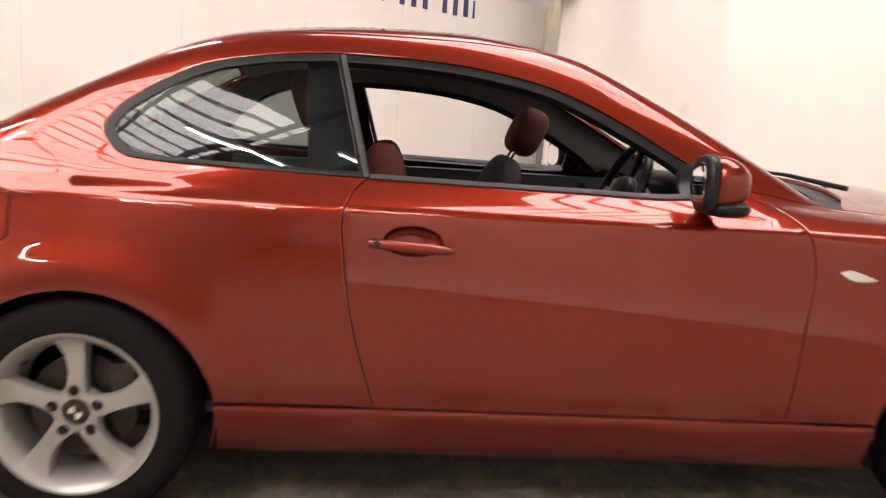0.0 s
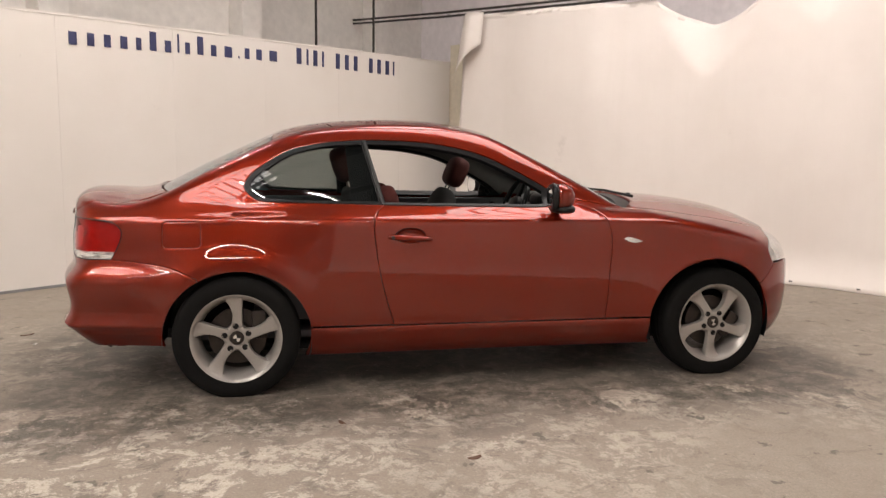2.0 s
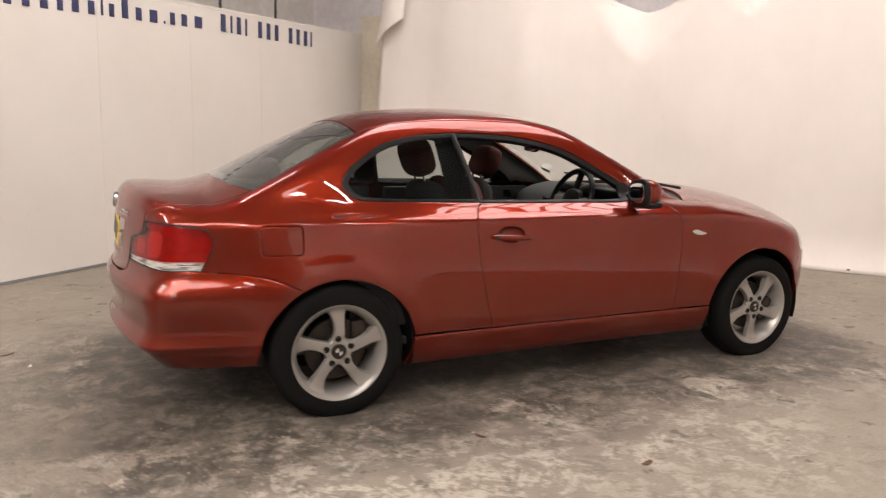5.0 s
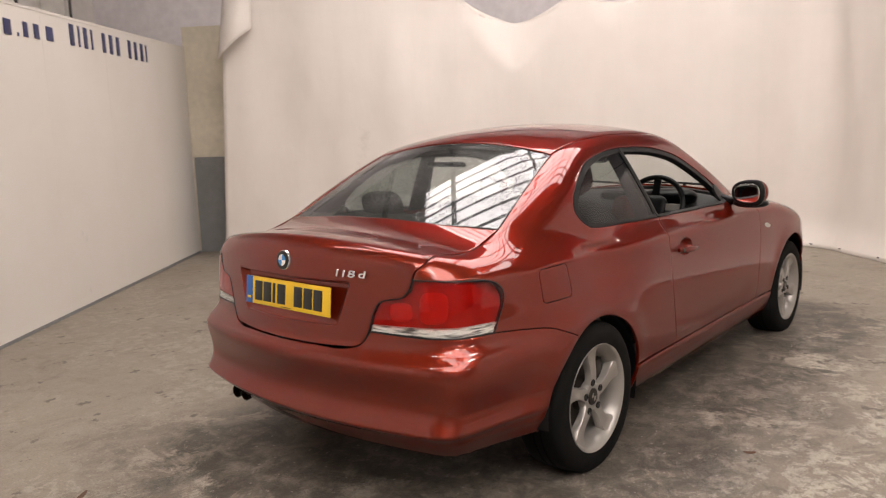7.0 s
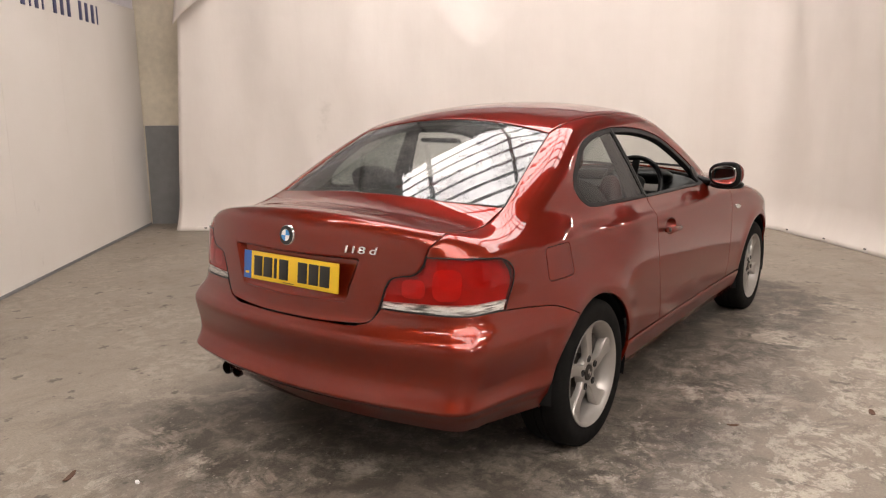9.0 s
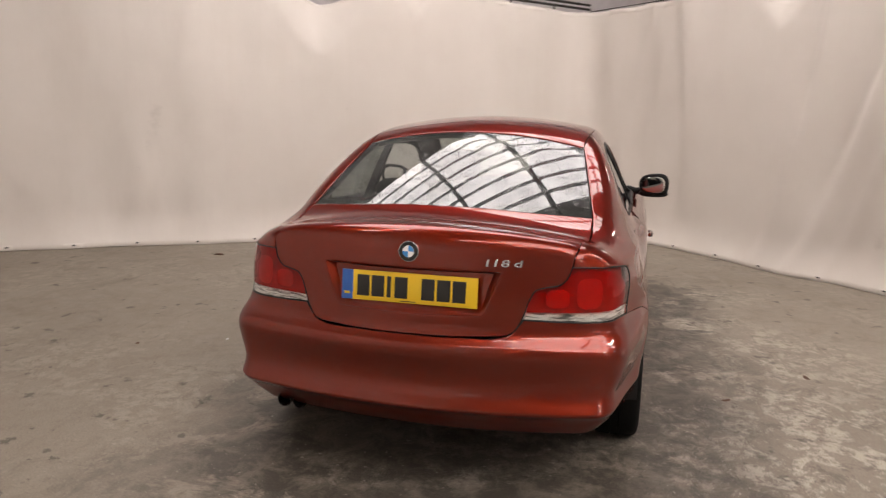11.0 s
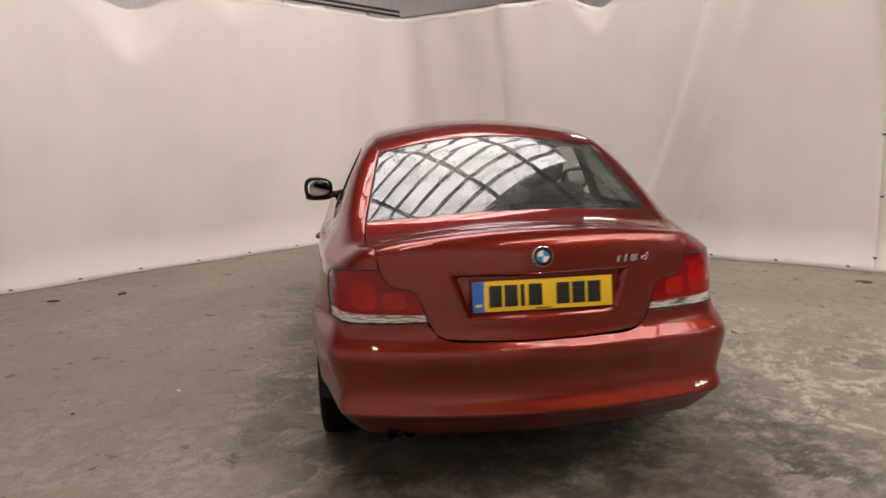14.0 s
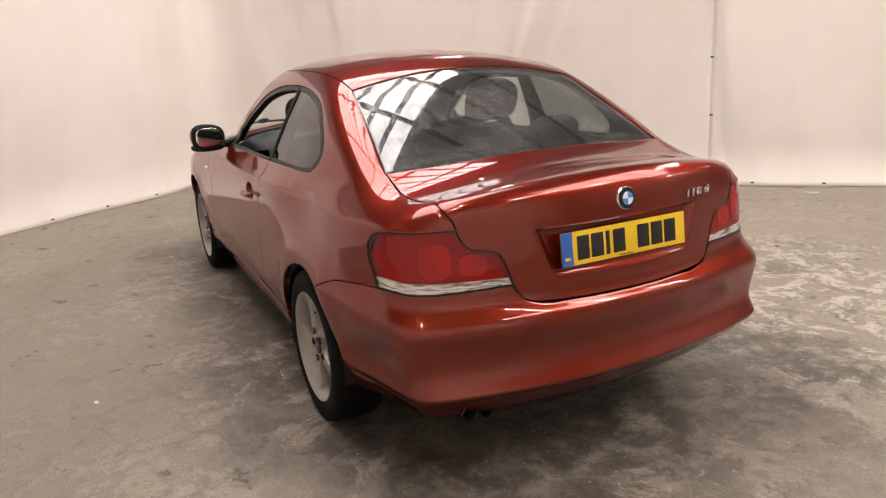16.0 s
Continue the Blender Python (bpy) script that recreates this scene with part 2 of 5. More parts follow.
def clean(poly, least=0.004):
    out = [poly[0]]
    for q in poly[1:]:
        if np.linalg.norm(q - out[-1]) > least:
            out.append(q)
    if np.linalg.norm(out[0] - out[-1]) <= least:
        out.pop()
    return np.array(out)


def shrunk(poly, gap):
    a, b = np.roll(poly, 1, 0), np.roll(poly, -1, 0)
    t = b - a
    n = np.stack([-t[:, 1], t[:, 0]], 1) / np.maximum(np.linalg.norm(t, axis=1), 1e-9)[:, None]
    area = np.sum(poly[:, 0] * np.roll(poly[:, 1], -1) - np.roll(poly[:, 0], -1) * poly[:, 1])
    return poly + n * gap * (1 if area > 0 else -1)


def panel(kind, outline, holes=(), gap=0.002, step=0.022, lift=0.0, depth=0.014, flip=False, roundness=0.25, dent=None, pure=False):
    """A sheet of the skin inside an outline of curves, with turned-in edges; flip: its mirror image on the right."""
    from mathutils.geometry import delaunay_2d_cdt
    loops = [shrunk(clean(unroll(kind, np.concatenate(outline))), gap)]
    loops += [shrunk(clean(unroll(kind, np.concatenate(h))), -gap) for h in holes]
    bound = np.concatenate(loops)
    lo, hi = bound.min(0), bound.max(0)
    gx, gy = np.meshgrid(np.arange(lo[0], hi[0], step), np.arange(lo[1], hi[1], step))
    gx = gx + (np.arange(gx.shape[0]) % 2)[:, None] * step / 2
    grid = np.stack([gx.ravel(), gy.ravel()], 1)
    keep = inside(grid, loops[0])
    for h in loops[1:]:
        keep &= ~inside(grid, h)
    grid = grid[keep]
    near = np.min(((grid[:, None, :] - bound[None]) ** 2).sum(2), 1) if len(grid) else np.zeros(0)
    grid = grid[near > (0.55 * step) ** 2] if len(grid) else grid
    collar = np.concatenate([shrunk(lp, 0.006 if i == 0 else -0.006) for i, lp in enumerate(loops)])
    ok = inside(collar, loops[0])
    for h in loops[1:]:
        ok &= ~inside(collar, h)
    ok &= np.min(((collar[:, None, :] - bound[None]) ** 2).sum(2), 1) > 0.0045**2
    verts = np.concatenate([bound, collar[ok], grid])
    edges, k = [], 0
    for lp in loops:
        edges += [(k + i, k + (i + 1) % len(lp)) for i in range(len(lp))]
        k += len(lp)
    vo, _, tris, *_ = delaunay_2d_cdt([Vector(v) for v in verts], edges, [], 0, 1e-6)
    vo = np.array([tuple(v) for v in vo])
    tris = np.array([t for t in tris if len(t) == 3])
    mid = vo[tris].mean(1)
    keep = inside(mid, loops[0])
    for h in loops[1:]:
        keep &= ~inside(mid, h)
    tris = tris[keep]
    PURE[0] = pure
    p = roll(kind, vo)
    n = slopes(p)
    PURE[0] = False
    p = p + n * lift
    if dent:
        p = dent(p, n)
    c = np.cross(p[tris[:, 1]] - p[tris[:, 0]], p[tris[:, 2]] - p[tris[:, 0]])
    bad = np.einsum("ij,ij->i", c, n[tris].mean(1)) < 0
    tris[bad] = tris[bad][:, ::-1]
    # free edges
    seen = {}
    for t in tris:
        for a, b in ((t[0], t[1]), (t[1], t[2]), (t[2], t[0])):
            seen[(a, b)] = 1
    rim = [(a, b) for a, b in seen if (b, a) not in seen]
    out = np.zeros_like(p)
    for a, b in rim:
        o = np.cross(p[b] - p[a], n[a])
        out[a] += o
        out[b] += o
    ln = np.linalg.norm(out, axis=1)
    out[ln > 0] /= ln[ln > 0][:, None]
    nn = n + roundness * out
    nn /= np.linalg.norm(nn, axis=1)[:, None]
    faces = [tuple(t) for t in tris]
    allp, alln = [p], [nn]
    if depth:
        ids = sorted({a for e in rim for a in e})
        at = {a: i for i, a in enumerate(ids)}
        base = len(p)
        m = len(ids)
        side = out[ids] + 0.3 * n[ids]
        allp += [p[ids], p[ids] - n[ids] * depth]
        alln += [side, out[ids]]
        faces += [(base + at[b], base + at[a], base + m + at[a], base + m + at[b]) for a, b in rim]
    p, nn = np.concatenate(allp), np.concatenate(alln)
    if flip:
        p, nn = p * (1, -1, 1), nn * (1, -1, 1)
        faces = [f[::-1] for f in faces]
    me = bpy.data.meshes.new("panel")
    me.from_pydata(p.tolist(), [], faces)
    me.shade_smooth()
    nn = nn / np.maximum(np.linalg.norm(nn, axis=1), 1e-9)[:, None]
    me.normals_split_custom_set_from_vertices(nn.tolist())
    return me


def ellipse(cx, cz, rx, rz, a0, a1, n=26):
    return [(cx + rx * math.cos(radians(a0 + (a1 - a0) * i / n)), cz + rz * math.sin(radians(a0 + (a1 - a0) * i / n))) for i in range(n + 1)]


def mirrored(curves):
    """The curves, followed by their mirror images on the other half, as one closed outline."""
    a = np.concatenate(curves)
    return [a, (a * (1, -1, 1))[::-1]]

# ---- materials ----
class Mat:
    """A small writer of node materials."""

    def __init__(self, name, color=(0.5, 0.5, 0.5), rough=0.5, metal=0.0, **more):
        self.m = bpy.data.materials.new(name)
        self.m.use_nodes = True
        self.t = self.m.node_tree
        self.b = self.t.nodes["Principled BSDF"]
        self.out = self.t.nodes["Material Output"]
        self.set("Base Color", (*color, 1)), self.set("Roughness", rough), self.set("Metallic", metal)
        for k, v in more.items():
            self.set(k.replace("_", " "), v)
        self.co = None

    def set(self, key, v):
        if isinstance(v, bpy.types.NodeSocket):
            self.t.links.new(v, self.b.inputs[key])
        else:
            self.b.inputs[key].default_value = v

    def node(self, kind, out=0, **inputs):
        n = self.t.nodes.new(kind)
        for k, v in inputs.items():
            s = n.inputs[int(k[1:])] if k[0] == "i" and k[1:].isdigit() else n.inputs[k.replace("_", " ")]
            if isinstance(v, bpy.types.NodeSocket):
                self.t.links.new(v, s)
            else:
                s.default_value = v
        return n.outputs[out]

    def coords(self):
        if not self.co:
            self.co = self.t.nodes.new("ShaderNodeNewGeometry").outputs["Position"]
        return self.co

    def noise(self, scale, detail=4.0, rough=0.55, stretch=None, distort=0.0, shift=None):
        v = self.coords()
        if stretch or shift:
            v = self.node("ShaderNodeMapping", Vector=v, Scale=stretch or (1, 1, 1), Location=shift or (0, 0, 0))
        return self.node("ShaderNodeTexNoise", Vector=v, Scale=scale, Detail=detail, Roughness=rough, Distortion=distort)

    def ramp(self, fac, *stops):
        n = self.t.nodes.new("ShaderNodeValToRGB")
        e = n.color_ramp.elements
        while len(e) < len(stops):
            e.new(0.5)
        for s, (pos, c) in zip(e, stops):
            s.position, s.color = pos, (*c, 1) if isinstance(c, tuple) else (c, c, c, 1)
        self.t.links.new(fac, n.inputs[0])
        return n.outputs[0]

    def mix(self, fac, a, b, how="MIX"):
        n = self.t.nodes.new("ShaderNodeMixRGB")
        n.blend_type = how
        for s, v in zip(n.inputs, (fac, a, b)):
            if isinstance(v, bpy.types.NodeSocket):
                self.t.links.new(v, s)
            elif isinstance(v, tuple):
                s.default_value = (*v, 1)
            else:
                s.default_value = v if s.type == "VALUE" else (v, v, v, 1)
        return n.outputs[0]

    def math(self, op, a, b=0.0):
        n = self.t.nodes.new("ShaderNodeMath")
        n.operation = op
        for s, v in zip(n.inputs, (a, b)):
            if isinstance(v, bpy.types.NodeSocket):
                self.t.links.new(v, s)
            else:
                s.default_value = v
        return n.outputs[0]

    def bump(self, height, strength=0.3, distance=0.01):
        n = self.t.nodes.new("ShaderNodeBump")
        n.inputs["Strength"].default_value, n.inputs["Distance"].default_value = strength, distance
        self.t.links.new(height, n.inputs["Height"])
        self.set("Normal", n.outputs[0])


def worn(name, color, rough=0.5, metal=0.0, scale=20.0, amount=0.15, bump=0.0, big=1.5, **more):
    """A material with a little variation at two scales."""
    k = Mat(name, color, rough, metal, **more)
    a, b = k.noise(scale), k.noise(big, 3.0)
    v = k.math("ADD", k.math("MULTIPLY", a, 0.5), k.math("MULTIPLY", b, 0.5))
    lo = tuple(c * (1 - amount) for c in color)
    hi = tuple(min(1, c * (1 + amount)) for c in color)
    k.set("Base Color", k.ramp(v, (0.3, lo), (0.7, hi)))
    k.set("Roughness", k.ramp(v, (0.3, max(0.02, rough * 0.85)), (0.7, min(1, rough * 1.15))))
    if bump:
        k.bump(a, bump, 0.004)
    return k.m


def glassy(name, tint, gloss=1.45, rough=0.0, specks=0.0):
    """Thin tinted glass: see-through, with a reflection that grows to the edge of sight."""
    k = Mat(name)
    t = k.t
    clear = t.nodes.new("ShaderNodeBsdfTransparent")
    shiny = t.nodes.new("ShaderNodeBsdfGlossy")
    f0 = ((gloss - 1) / (gloss + 1)) ** 2
    edge = t.nodes.new("ShaderNodeLayerWeight")
    edge.inputs[0].default_value = 0.5
    fres = k.math("ADD", k.math("MULTIPLY", k.math("POWER", edge.outputs["Facing"], 5.0), 1 - f0), f0)
    mixed = t.nodes.new("ShaderNodeMixShader")
    clear.inputs[0].default_value = (*tint, 1)
    shiny.inputs["Color"].default_value = (0.95, 0.97, 1, 1)
    shiny.inputs["Roughness"].default_value = rough
    if specks:
        drops = k.ramp(k.noise(210, 2.0), (0.57, 0.0), (0.65, 1.0))
        where = k.ramp(k.noise(5, 3.0, 0.6), (0.42, 0.0), (0.62, 1.0))
        both = k.math("MULTIPLY", drops, where)
        b = t.nodes.new("ShaderNodeBump")
        b.inputs["Strength"].default_value, b.inputs["Distance"].default_value = specks, 0.003
        t.links.new(both, b.inputs["Height"])
        t.links.new(b.outputs[0], shiny.inputs["Normal"])
        dust = t.nodes.new("ShaderNodeBsdfDiffuse")
        dust.inputs[0].default_value = (0.5, 0.5, 0.48, 1)
        film = t.nodes.new("ShaderNodeMixShader")
        t.links.new(k.math("ADD", k.math("MULTIPLY", both, 0.40), 0.04), film.inputs[0])
        t.links.new(clear.outputs[0], film.inputs[1]), t.links.new(dust.outputs[0], film.inputs[2])
        base = film
    else:
        base = clear
    t.links.new(fres, mixed.inputs[0])
    t.links.new(base.outputs[0], mixed.inputs[1]), t.links.new(shiny.outputs[0], mixed.inputs[2])
    t.links.new(mixed.outputs[0], k.out.inputs[0])
    return k.m


def glow(name, color, strength):
    k = Mat(name, color, 0.6)
    k.set("Emission Color", (*color, 1)), k.set("Emission Strength", strength)
    return k.m


def paint_material():
    k = Mat("red_metallic_paint", (0.25, 0.02, 0.007), 0.35, 0.74, Coat_Weight=1.0, Coat_Roughness=0.012, Coat_IOR=1.52, Specular_IOR_Level=0.1, Specular_Tint=(0.55, 0.12, 0.07, 1))
    flake = k.noise(900, 1.0)
    film = k.noise(2.2, 4.0)
    base = k.mix(k.ramp(flake, (0.35, 0.0), (0.7, 1.0)), (0.138, 0.0110, 0.0039), (0.250, 0.0212, 0.0070))
    k.set("Base Color", k.mix(k.ramp(film, (0.45, 0.0), (0.8, 0.06)), base, (0.24, 0.13, 0.09)))
    k.set("Coat Roughness", k.ramp(film, (0.4, 0.006), (0.8, 0.03)))
    return k.m


def floor_material():
    k = Mat("worn_concrete", (0.3, 0.27, 0.22), 0.7)
    big = k.noise(0.35, 5.0, 0.6, distort=0.5)
    mid = k.noise(5.0, 9.0, 0.72, distort=0.6)
    fine = k.noise(15, 8.0, 0.78)
    grit = k.noise(90, 4.0, 0.75)
    # how much a place has been worn, wetted or painted with shade: most where cars stand
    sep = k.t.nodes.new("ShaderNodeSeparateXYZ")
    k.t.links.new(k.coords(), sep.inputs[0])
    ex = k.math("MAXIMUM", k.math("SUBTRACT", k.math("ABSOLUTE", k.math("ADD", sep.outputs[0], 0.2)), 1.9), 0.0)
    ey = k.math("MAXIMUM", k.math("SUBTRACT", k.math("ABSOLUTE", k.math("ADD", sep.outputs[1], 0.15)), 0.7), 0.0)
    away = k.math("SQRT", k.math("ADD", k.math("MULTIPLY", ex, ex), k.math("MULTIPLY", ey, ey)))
    # ragged mask for the shade below the car, coloured like the real wet
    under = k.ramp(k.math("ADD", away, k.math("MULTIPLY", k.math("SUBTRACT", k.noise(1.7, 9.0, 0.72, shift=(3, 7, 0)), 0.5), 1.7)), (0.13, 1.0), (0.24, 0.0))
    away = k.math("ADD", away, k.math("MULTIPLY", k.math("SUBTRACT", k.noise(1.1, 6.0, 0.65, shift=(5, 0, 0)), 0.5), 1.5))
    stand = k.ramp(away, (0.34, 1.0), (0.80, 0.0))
    traffic = k.ramp(away, (0.3, 1.0), (1.9, 0.38))
    # the floor is most broken up behind the car and to its right
    fx = k.math("MULTIPLY", k.math("ADD", sep.outputs[0], 2.0), 0.32)
    fy = k.math("MULTIPLY", k.math("ADD", sep.outputs[1], 1.9), 0.62)
    broken = k.math("SQRT", k.math("ADD", k.math("MULTIPLY", fx, fx), k.math("MULTIPLY", fy, fy)))
    broken = k.math("ADD", broken, k.math("MULTIPLY", k.math("SUBTRACT", k.noise(0.8, 5.0, 0.6, shift=(9, 3, 0)), 0.5), 1.6))
    broken = k.ramp(broken, (0.45, 1.0), (1.25, 0.0))
    traffic = k.math("MAXIMUM", k.math("MULTIPLY", traffic, 0.75), broken)
    base = k.mix(k.ramp(big, (0.35, 0.0), (0.65, 1.0)), (0.205, 0.172, 0.138), (0.262, 0.224, 0.182))
    base = k.mix(k.math("MULTIPLY", k.ramp(fine, (0.42, 0.0), (0.62, 1.0)), 0.30), base, (0.305, 0.266, 0.218))
    # pale worn patches with ragged edges
    patchy = k.math("MAXIMUM", k.ramp(k.noise(0.9, 3.0, 0.5, shift=(3, 1, 0)), (0.44, 0.0), (0.56, 1.0)), k.math("MULTIPLY", broken, 0.85))
    flaked = k.math("MULTIPLY", k.ramp(mid, (0.485, 0.0), (0.525, 1.0)), k.math("MULTIPLY", traffic, patchy))
    flaked = k.math("MULTIPLY", flaked, k.ramp(fine, (0.44, 0.0), (0.50, 1.0)))
    base = k.mix(k.math("MULTIPLY", broken, 0.10), base, (0.150, 0.124, 0.098))
    base = k.mix(k.math("MULTIPLY", flaked, 0.9), base, (0.46, 0.415, 0.35))
    dull = k.math("MULTIPLY", k.ramp(k.noise(5.0, 8.0, 0.72, distort=0.7, shift=(6, 6, 0)), (0.55, 0.0), (0.60, 1.0)), k.math("MULTIPLY", traffic, 0.6))
    base = k.mix(dull, base, (0.105, 0.088, 0.072))
    # damp and oil, with the shade under the car painted in
    damp_and_shade = k.ramp(k.noise(2.4, 10.0, 0.74, distort=0.6, shift=(7, 2, 0)), (0.42, 0.0), (0.47, 1.0))
    damp_and_shade = k.math("MAXIMUM", k.math("MULTIPLY", damp_and_shade, stand), k.math("MULTIPLY", under, 0.8))
    damp_and_shade = k.math("MULTIPLY", damp_and_shade, k.ramp(k.noise(7.0, 8.0, 0.75, distort=0.5, shift=(2, 3, 0)), (0.40, 0.45), (0.56, 1.0)))
    base = k.mix(k.math("MULTIPLY", damp_and_shade, 0.88), base, (0.045, 0.037, 0.029))
    old = k.math("MULTIPLY", k.ramp(k.noise(1.7, 9.0, 0.72, distort=0.8, shift=(1, 12, 0)), (0.56, 0.0), (0.66, 1.0)), 0.4)
    base = k.mix(old, base, (0.115, 0.098, 0.080))
    # drips, scuffs and chips
    spots = k.ramp(k.noise(5.5, 4.0, 0.65, shift=(1, 5, 0)), (0.63, 0.0), (0.66, 1.0))
    base = k.mix(k.math("MULTIPLY", spots, 0.7), base, (0.060, 0.050, 0.042))
    streak = k.ramp(k.noise(3.0, 6.0, 0.7, stretch=(0.35, 2.4, 1), shift=(2, 8, 0)), (0.62, 0.0), (0.68, 1.0))
    base = k.mix(k.math("MULTIPLY", streak, 0.35), base, (0.11, 0.095, 0.08))
    chips = k.math("MULTIPLY", k.ramp(k.noise(34, 3.0, 0.6, shift=(4, 4, 0)), (0.66, 0.0), (0.69, 1.0)), traffic)
    base = k.mix(k.math("MULTIPLY", chips, 0.6), base, (0.52, 0.48, 0.42))
    base = k.mix(0.4, base, k.ramp(grit, (0.3, 0.25), (0.7, 0.75)), "OVERLAY")
    k.set("Base Color", base)
    k.set("Roughness", k.mix(damp_and_shade, k.ramp(mid, (0.3, 0.5), (0.7, 0.75)), 0.5))
    k.bump(k.math("ADD", k.math("MULTIPLY", fine, 0.7), k.math("MULTIPLY", flaked, 0.4)), 0.45, 0.004)
    return k.m


PAINT = paint_material()
BLACK = worn("black_plastic", (0.006, 0.006, 0.0065), 0.4, bump=0.03, scale=60, Specular_IOR_Level=0.25)
GLOSS = worn("gloss_black_trim", (0.012, 0.012, 0.013), 0.12, scale=5)
RUBBER = worn("seal_rubber", (0.02, 0.02, 0.02), 0.6)
TYRE = worn("tyre_rubber", (0.007, 0.0067, 0.0064), 0.85, scale=30, amount=0.35, bump=0.2, Specular_IOR_Level=0.12)
ALLOY = worn("painted_alloy", (0.36, 0.34, 0.315), 0.32, 0.5, scale=14, amount=0.10)
STEEL = worn("rusty_disc_steel", (0.05, 0.042, 0.037), 0.5, 0.8, scale=25, amount=0.35)
CHROME = Mat("chrome", (0.82, 0.82, 0.83), 0.08, 1.0).m
MIRROR = Mat("mirror", (0.9, 0.9, 0.9), 0.01, 1.0).m
CLOTH = worn("dark_seat_cloth", (0.035, 0.034, 0.034), 0.9, scale=120, amount=0.2, bump=0.08)
CLOTHRED = worn("dark_red_seat_cloth", (0.085, 0.017, 0.014), 0.9, scale=120, amount=0.2, bump=0.08)
TRIMGREY = worn("grey_cabin_trim", (0.055, 0.055, 0.057), 0.6, scale=60, bump=0.1)
SIDELINING = worn("grey_side_lining", (0.13, 0.126, 0.12), 0.9, scale=90)
LINING = worn("pale_headlining", (0.42, 0.41, 0.39), 0.95, scale=150)
GLASS = glassy("clear_glass", (0.80, 0.84, 0.82))
REARGLASS = glassy("dusty_rear_glass", (0.50, 0.55, 0.53), 2.0, 0.006, specks=0.5)
QUARTERGLASS = glassy("quarter_glass", (0.46, 0.50, 0.49), 1.5, 0.004)
def lamp_material():
    k = Mat("lamp_silver", (0.9, 0.9, 0.88), 0.4, 0.0)
    k.set("Base Color", k.ramp(k.noise(14, 3.0), (0.30, (0.80, 0.78, 0.76)), (0.70, (1.0, 0.98, 0.95))))
    v = k.node("ShaderNodeMapping", Vector=k.coords(), Scale=(150, 150, 60))
    n = k.t.nodes.new("ShaderNodeTexVoronoi")
    n.distance = "CHEBYCHEV"
    k.t.links.new(v, n.inputs["Vector"])
    k.bump(n.outputs["Distance"], 0.7, 0.004)
    return k.m


LAMPSILVER = lamp_material()
LAMPBACK = worn("dull_lamp_housing", (0.58, 0.56, 0.54), 0.35, 0.2, scale=30, amount=0.2)
LAMPCLEAR = worn("lamp_clear", (0.55, 0.55, 0.55), 0.08, 0.6, scale=12, Coat_Weight=1.0)
REDLENS = glassy("red_lens", (0.72, 0.034, 0.012), 1.5, 0.02)
CLEARLENS = glassy("clear_lens", (0.97, 0.97, 0.96), 1.45, 0.03)


def strip_material():
    k = Mat("lamp_strip_reflector", (0.9, 0.9, 0.88), 0.28, 0.35)
    v = k.noise(15, 3.0, 0.55, stretch=(1, 1, 9))
    k.set("Base Color", k.ramp(v, (0.36, (0.10, 0.095, 0.09)), (0.45, (0.42, 0.40, 0.38)), (0.56, (0.85, 0.83, 0.80))))
    return k.m


LAMPSTRIP = strip_material()
PLATE = worn("yellow_plate", (0.80, 0.52, 0.02), 0.35, scale=8, amount=0.05)
PLATEBLUE = worn("blue_band", (0.03, 0.12, 0.42), 0.35, scale=8, amount=0.05)
LETTER = worn("plate_lettering", (0.012, 0.012, 0.012), 0.4)
BADGEBLUE = Mat("badge_blue", (0.05, 0.25, 0.60), 0.2, Coat_Weight=1.0).m
BADGEWHITE = Mat("badge_white", (0.80, 0.80, 0.80), 0.2, Coat_Weight=1.0).m
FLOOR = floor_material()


def cloth_material():
    k = Mat("white_sheeting", (0.74, 0.70, 0.64), 0.55)
    big, fine = k.noise(0.7, 4.0, 0.6), k.noise(3.5, 5.0, 0.6)
    streak = k.noise(1.0, 4.0, 0.6, stretch=(5, 5, 0.35))
    c = k.mix(k.ramp(big, (0.3, 0.0), (0.7, 1.0)), (0.69, 0.635, 0.59), (0.765, 0.715, 0.67))
    c = k.mix(k.math("MULTIPLY", k.ramp(streak, (0.5, 0.0), (0.8, 1.0)), 0.14), c, (0.60, 0.55, 0.48))
    smudge = k.math("MULTIPLY", k.ramp(k.noise(1.1, 6.0, 0.7, shift=(2, 9, 4)), (0.66, 0.0), (0.74, 1.0)), 0.3)
    k.set("Base Color", k.mix(smudge, c, (0.42, 0.38, 0.33)))
    k.set("Roughness", k.ramp(fine, (0.3, 0.45), (0.7, 0.62)))
    k.bump(k.noise(9, 3.0, 0.5, stretch=(1, 1, 0.4)), 0.12, 0.02)
    return k.m


def board_material():
    k = Mat("painted_board", (0.78, 0.75, 0.70), 0.55)
    big = k.noise(0.8, 4.0, 0.6)
    c = k.mix(k.ramp(big, (0.3, 0.0), (0.7, 1.0)), (0.70, 0.66, 0.61), (0.745, 0.71, 0.665))
    scuff = k.math("MULTIPLY", k.ramp(k.noise(2.6, 6.0, 0.75, stretch=(1, 1, 0.7), shift=(5, 3, 0)), (0.66, 0.0), (0.72, 1.0)), 0.35)
    k.set("Base Color", k.mix(scuff, c, (0.45, 0.42, 0.38)))
    k.bump(k.noise(25, 3.0), 0.06, 0.004)
    return k.m


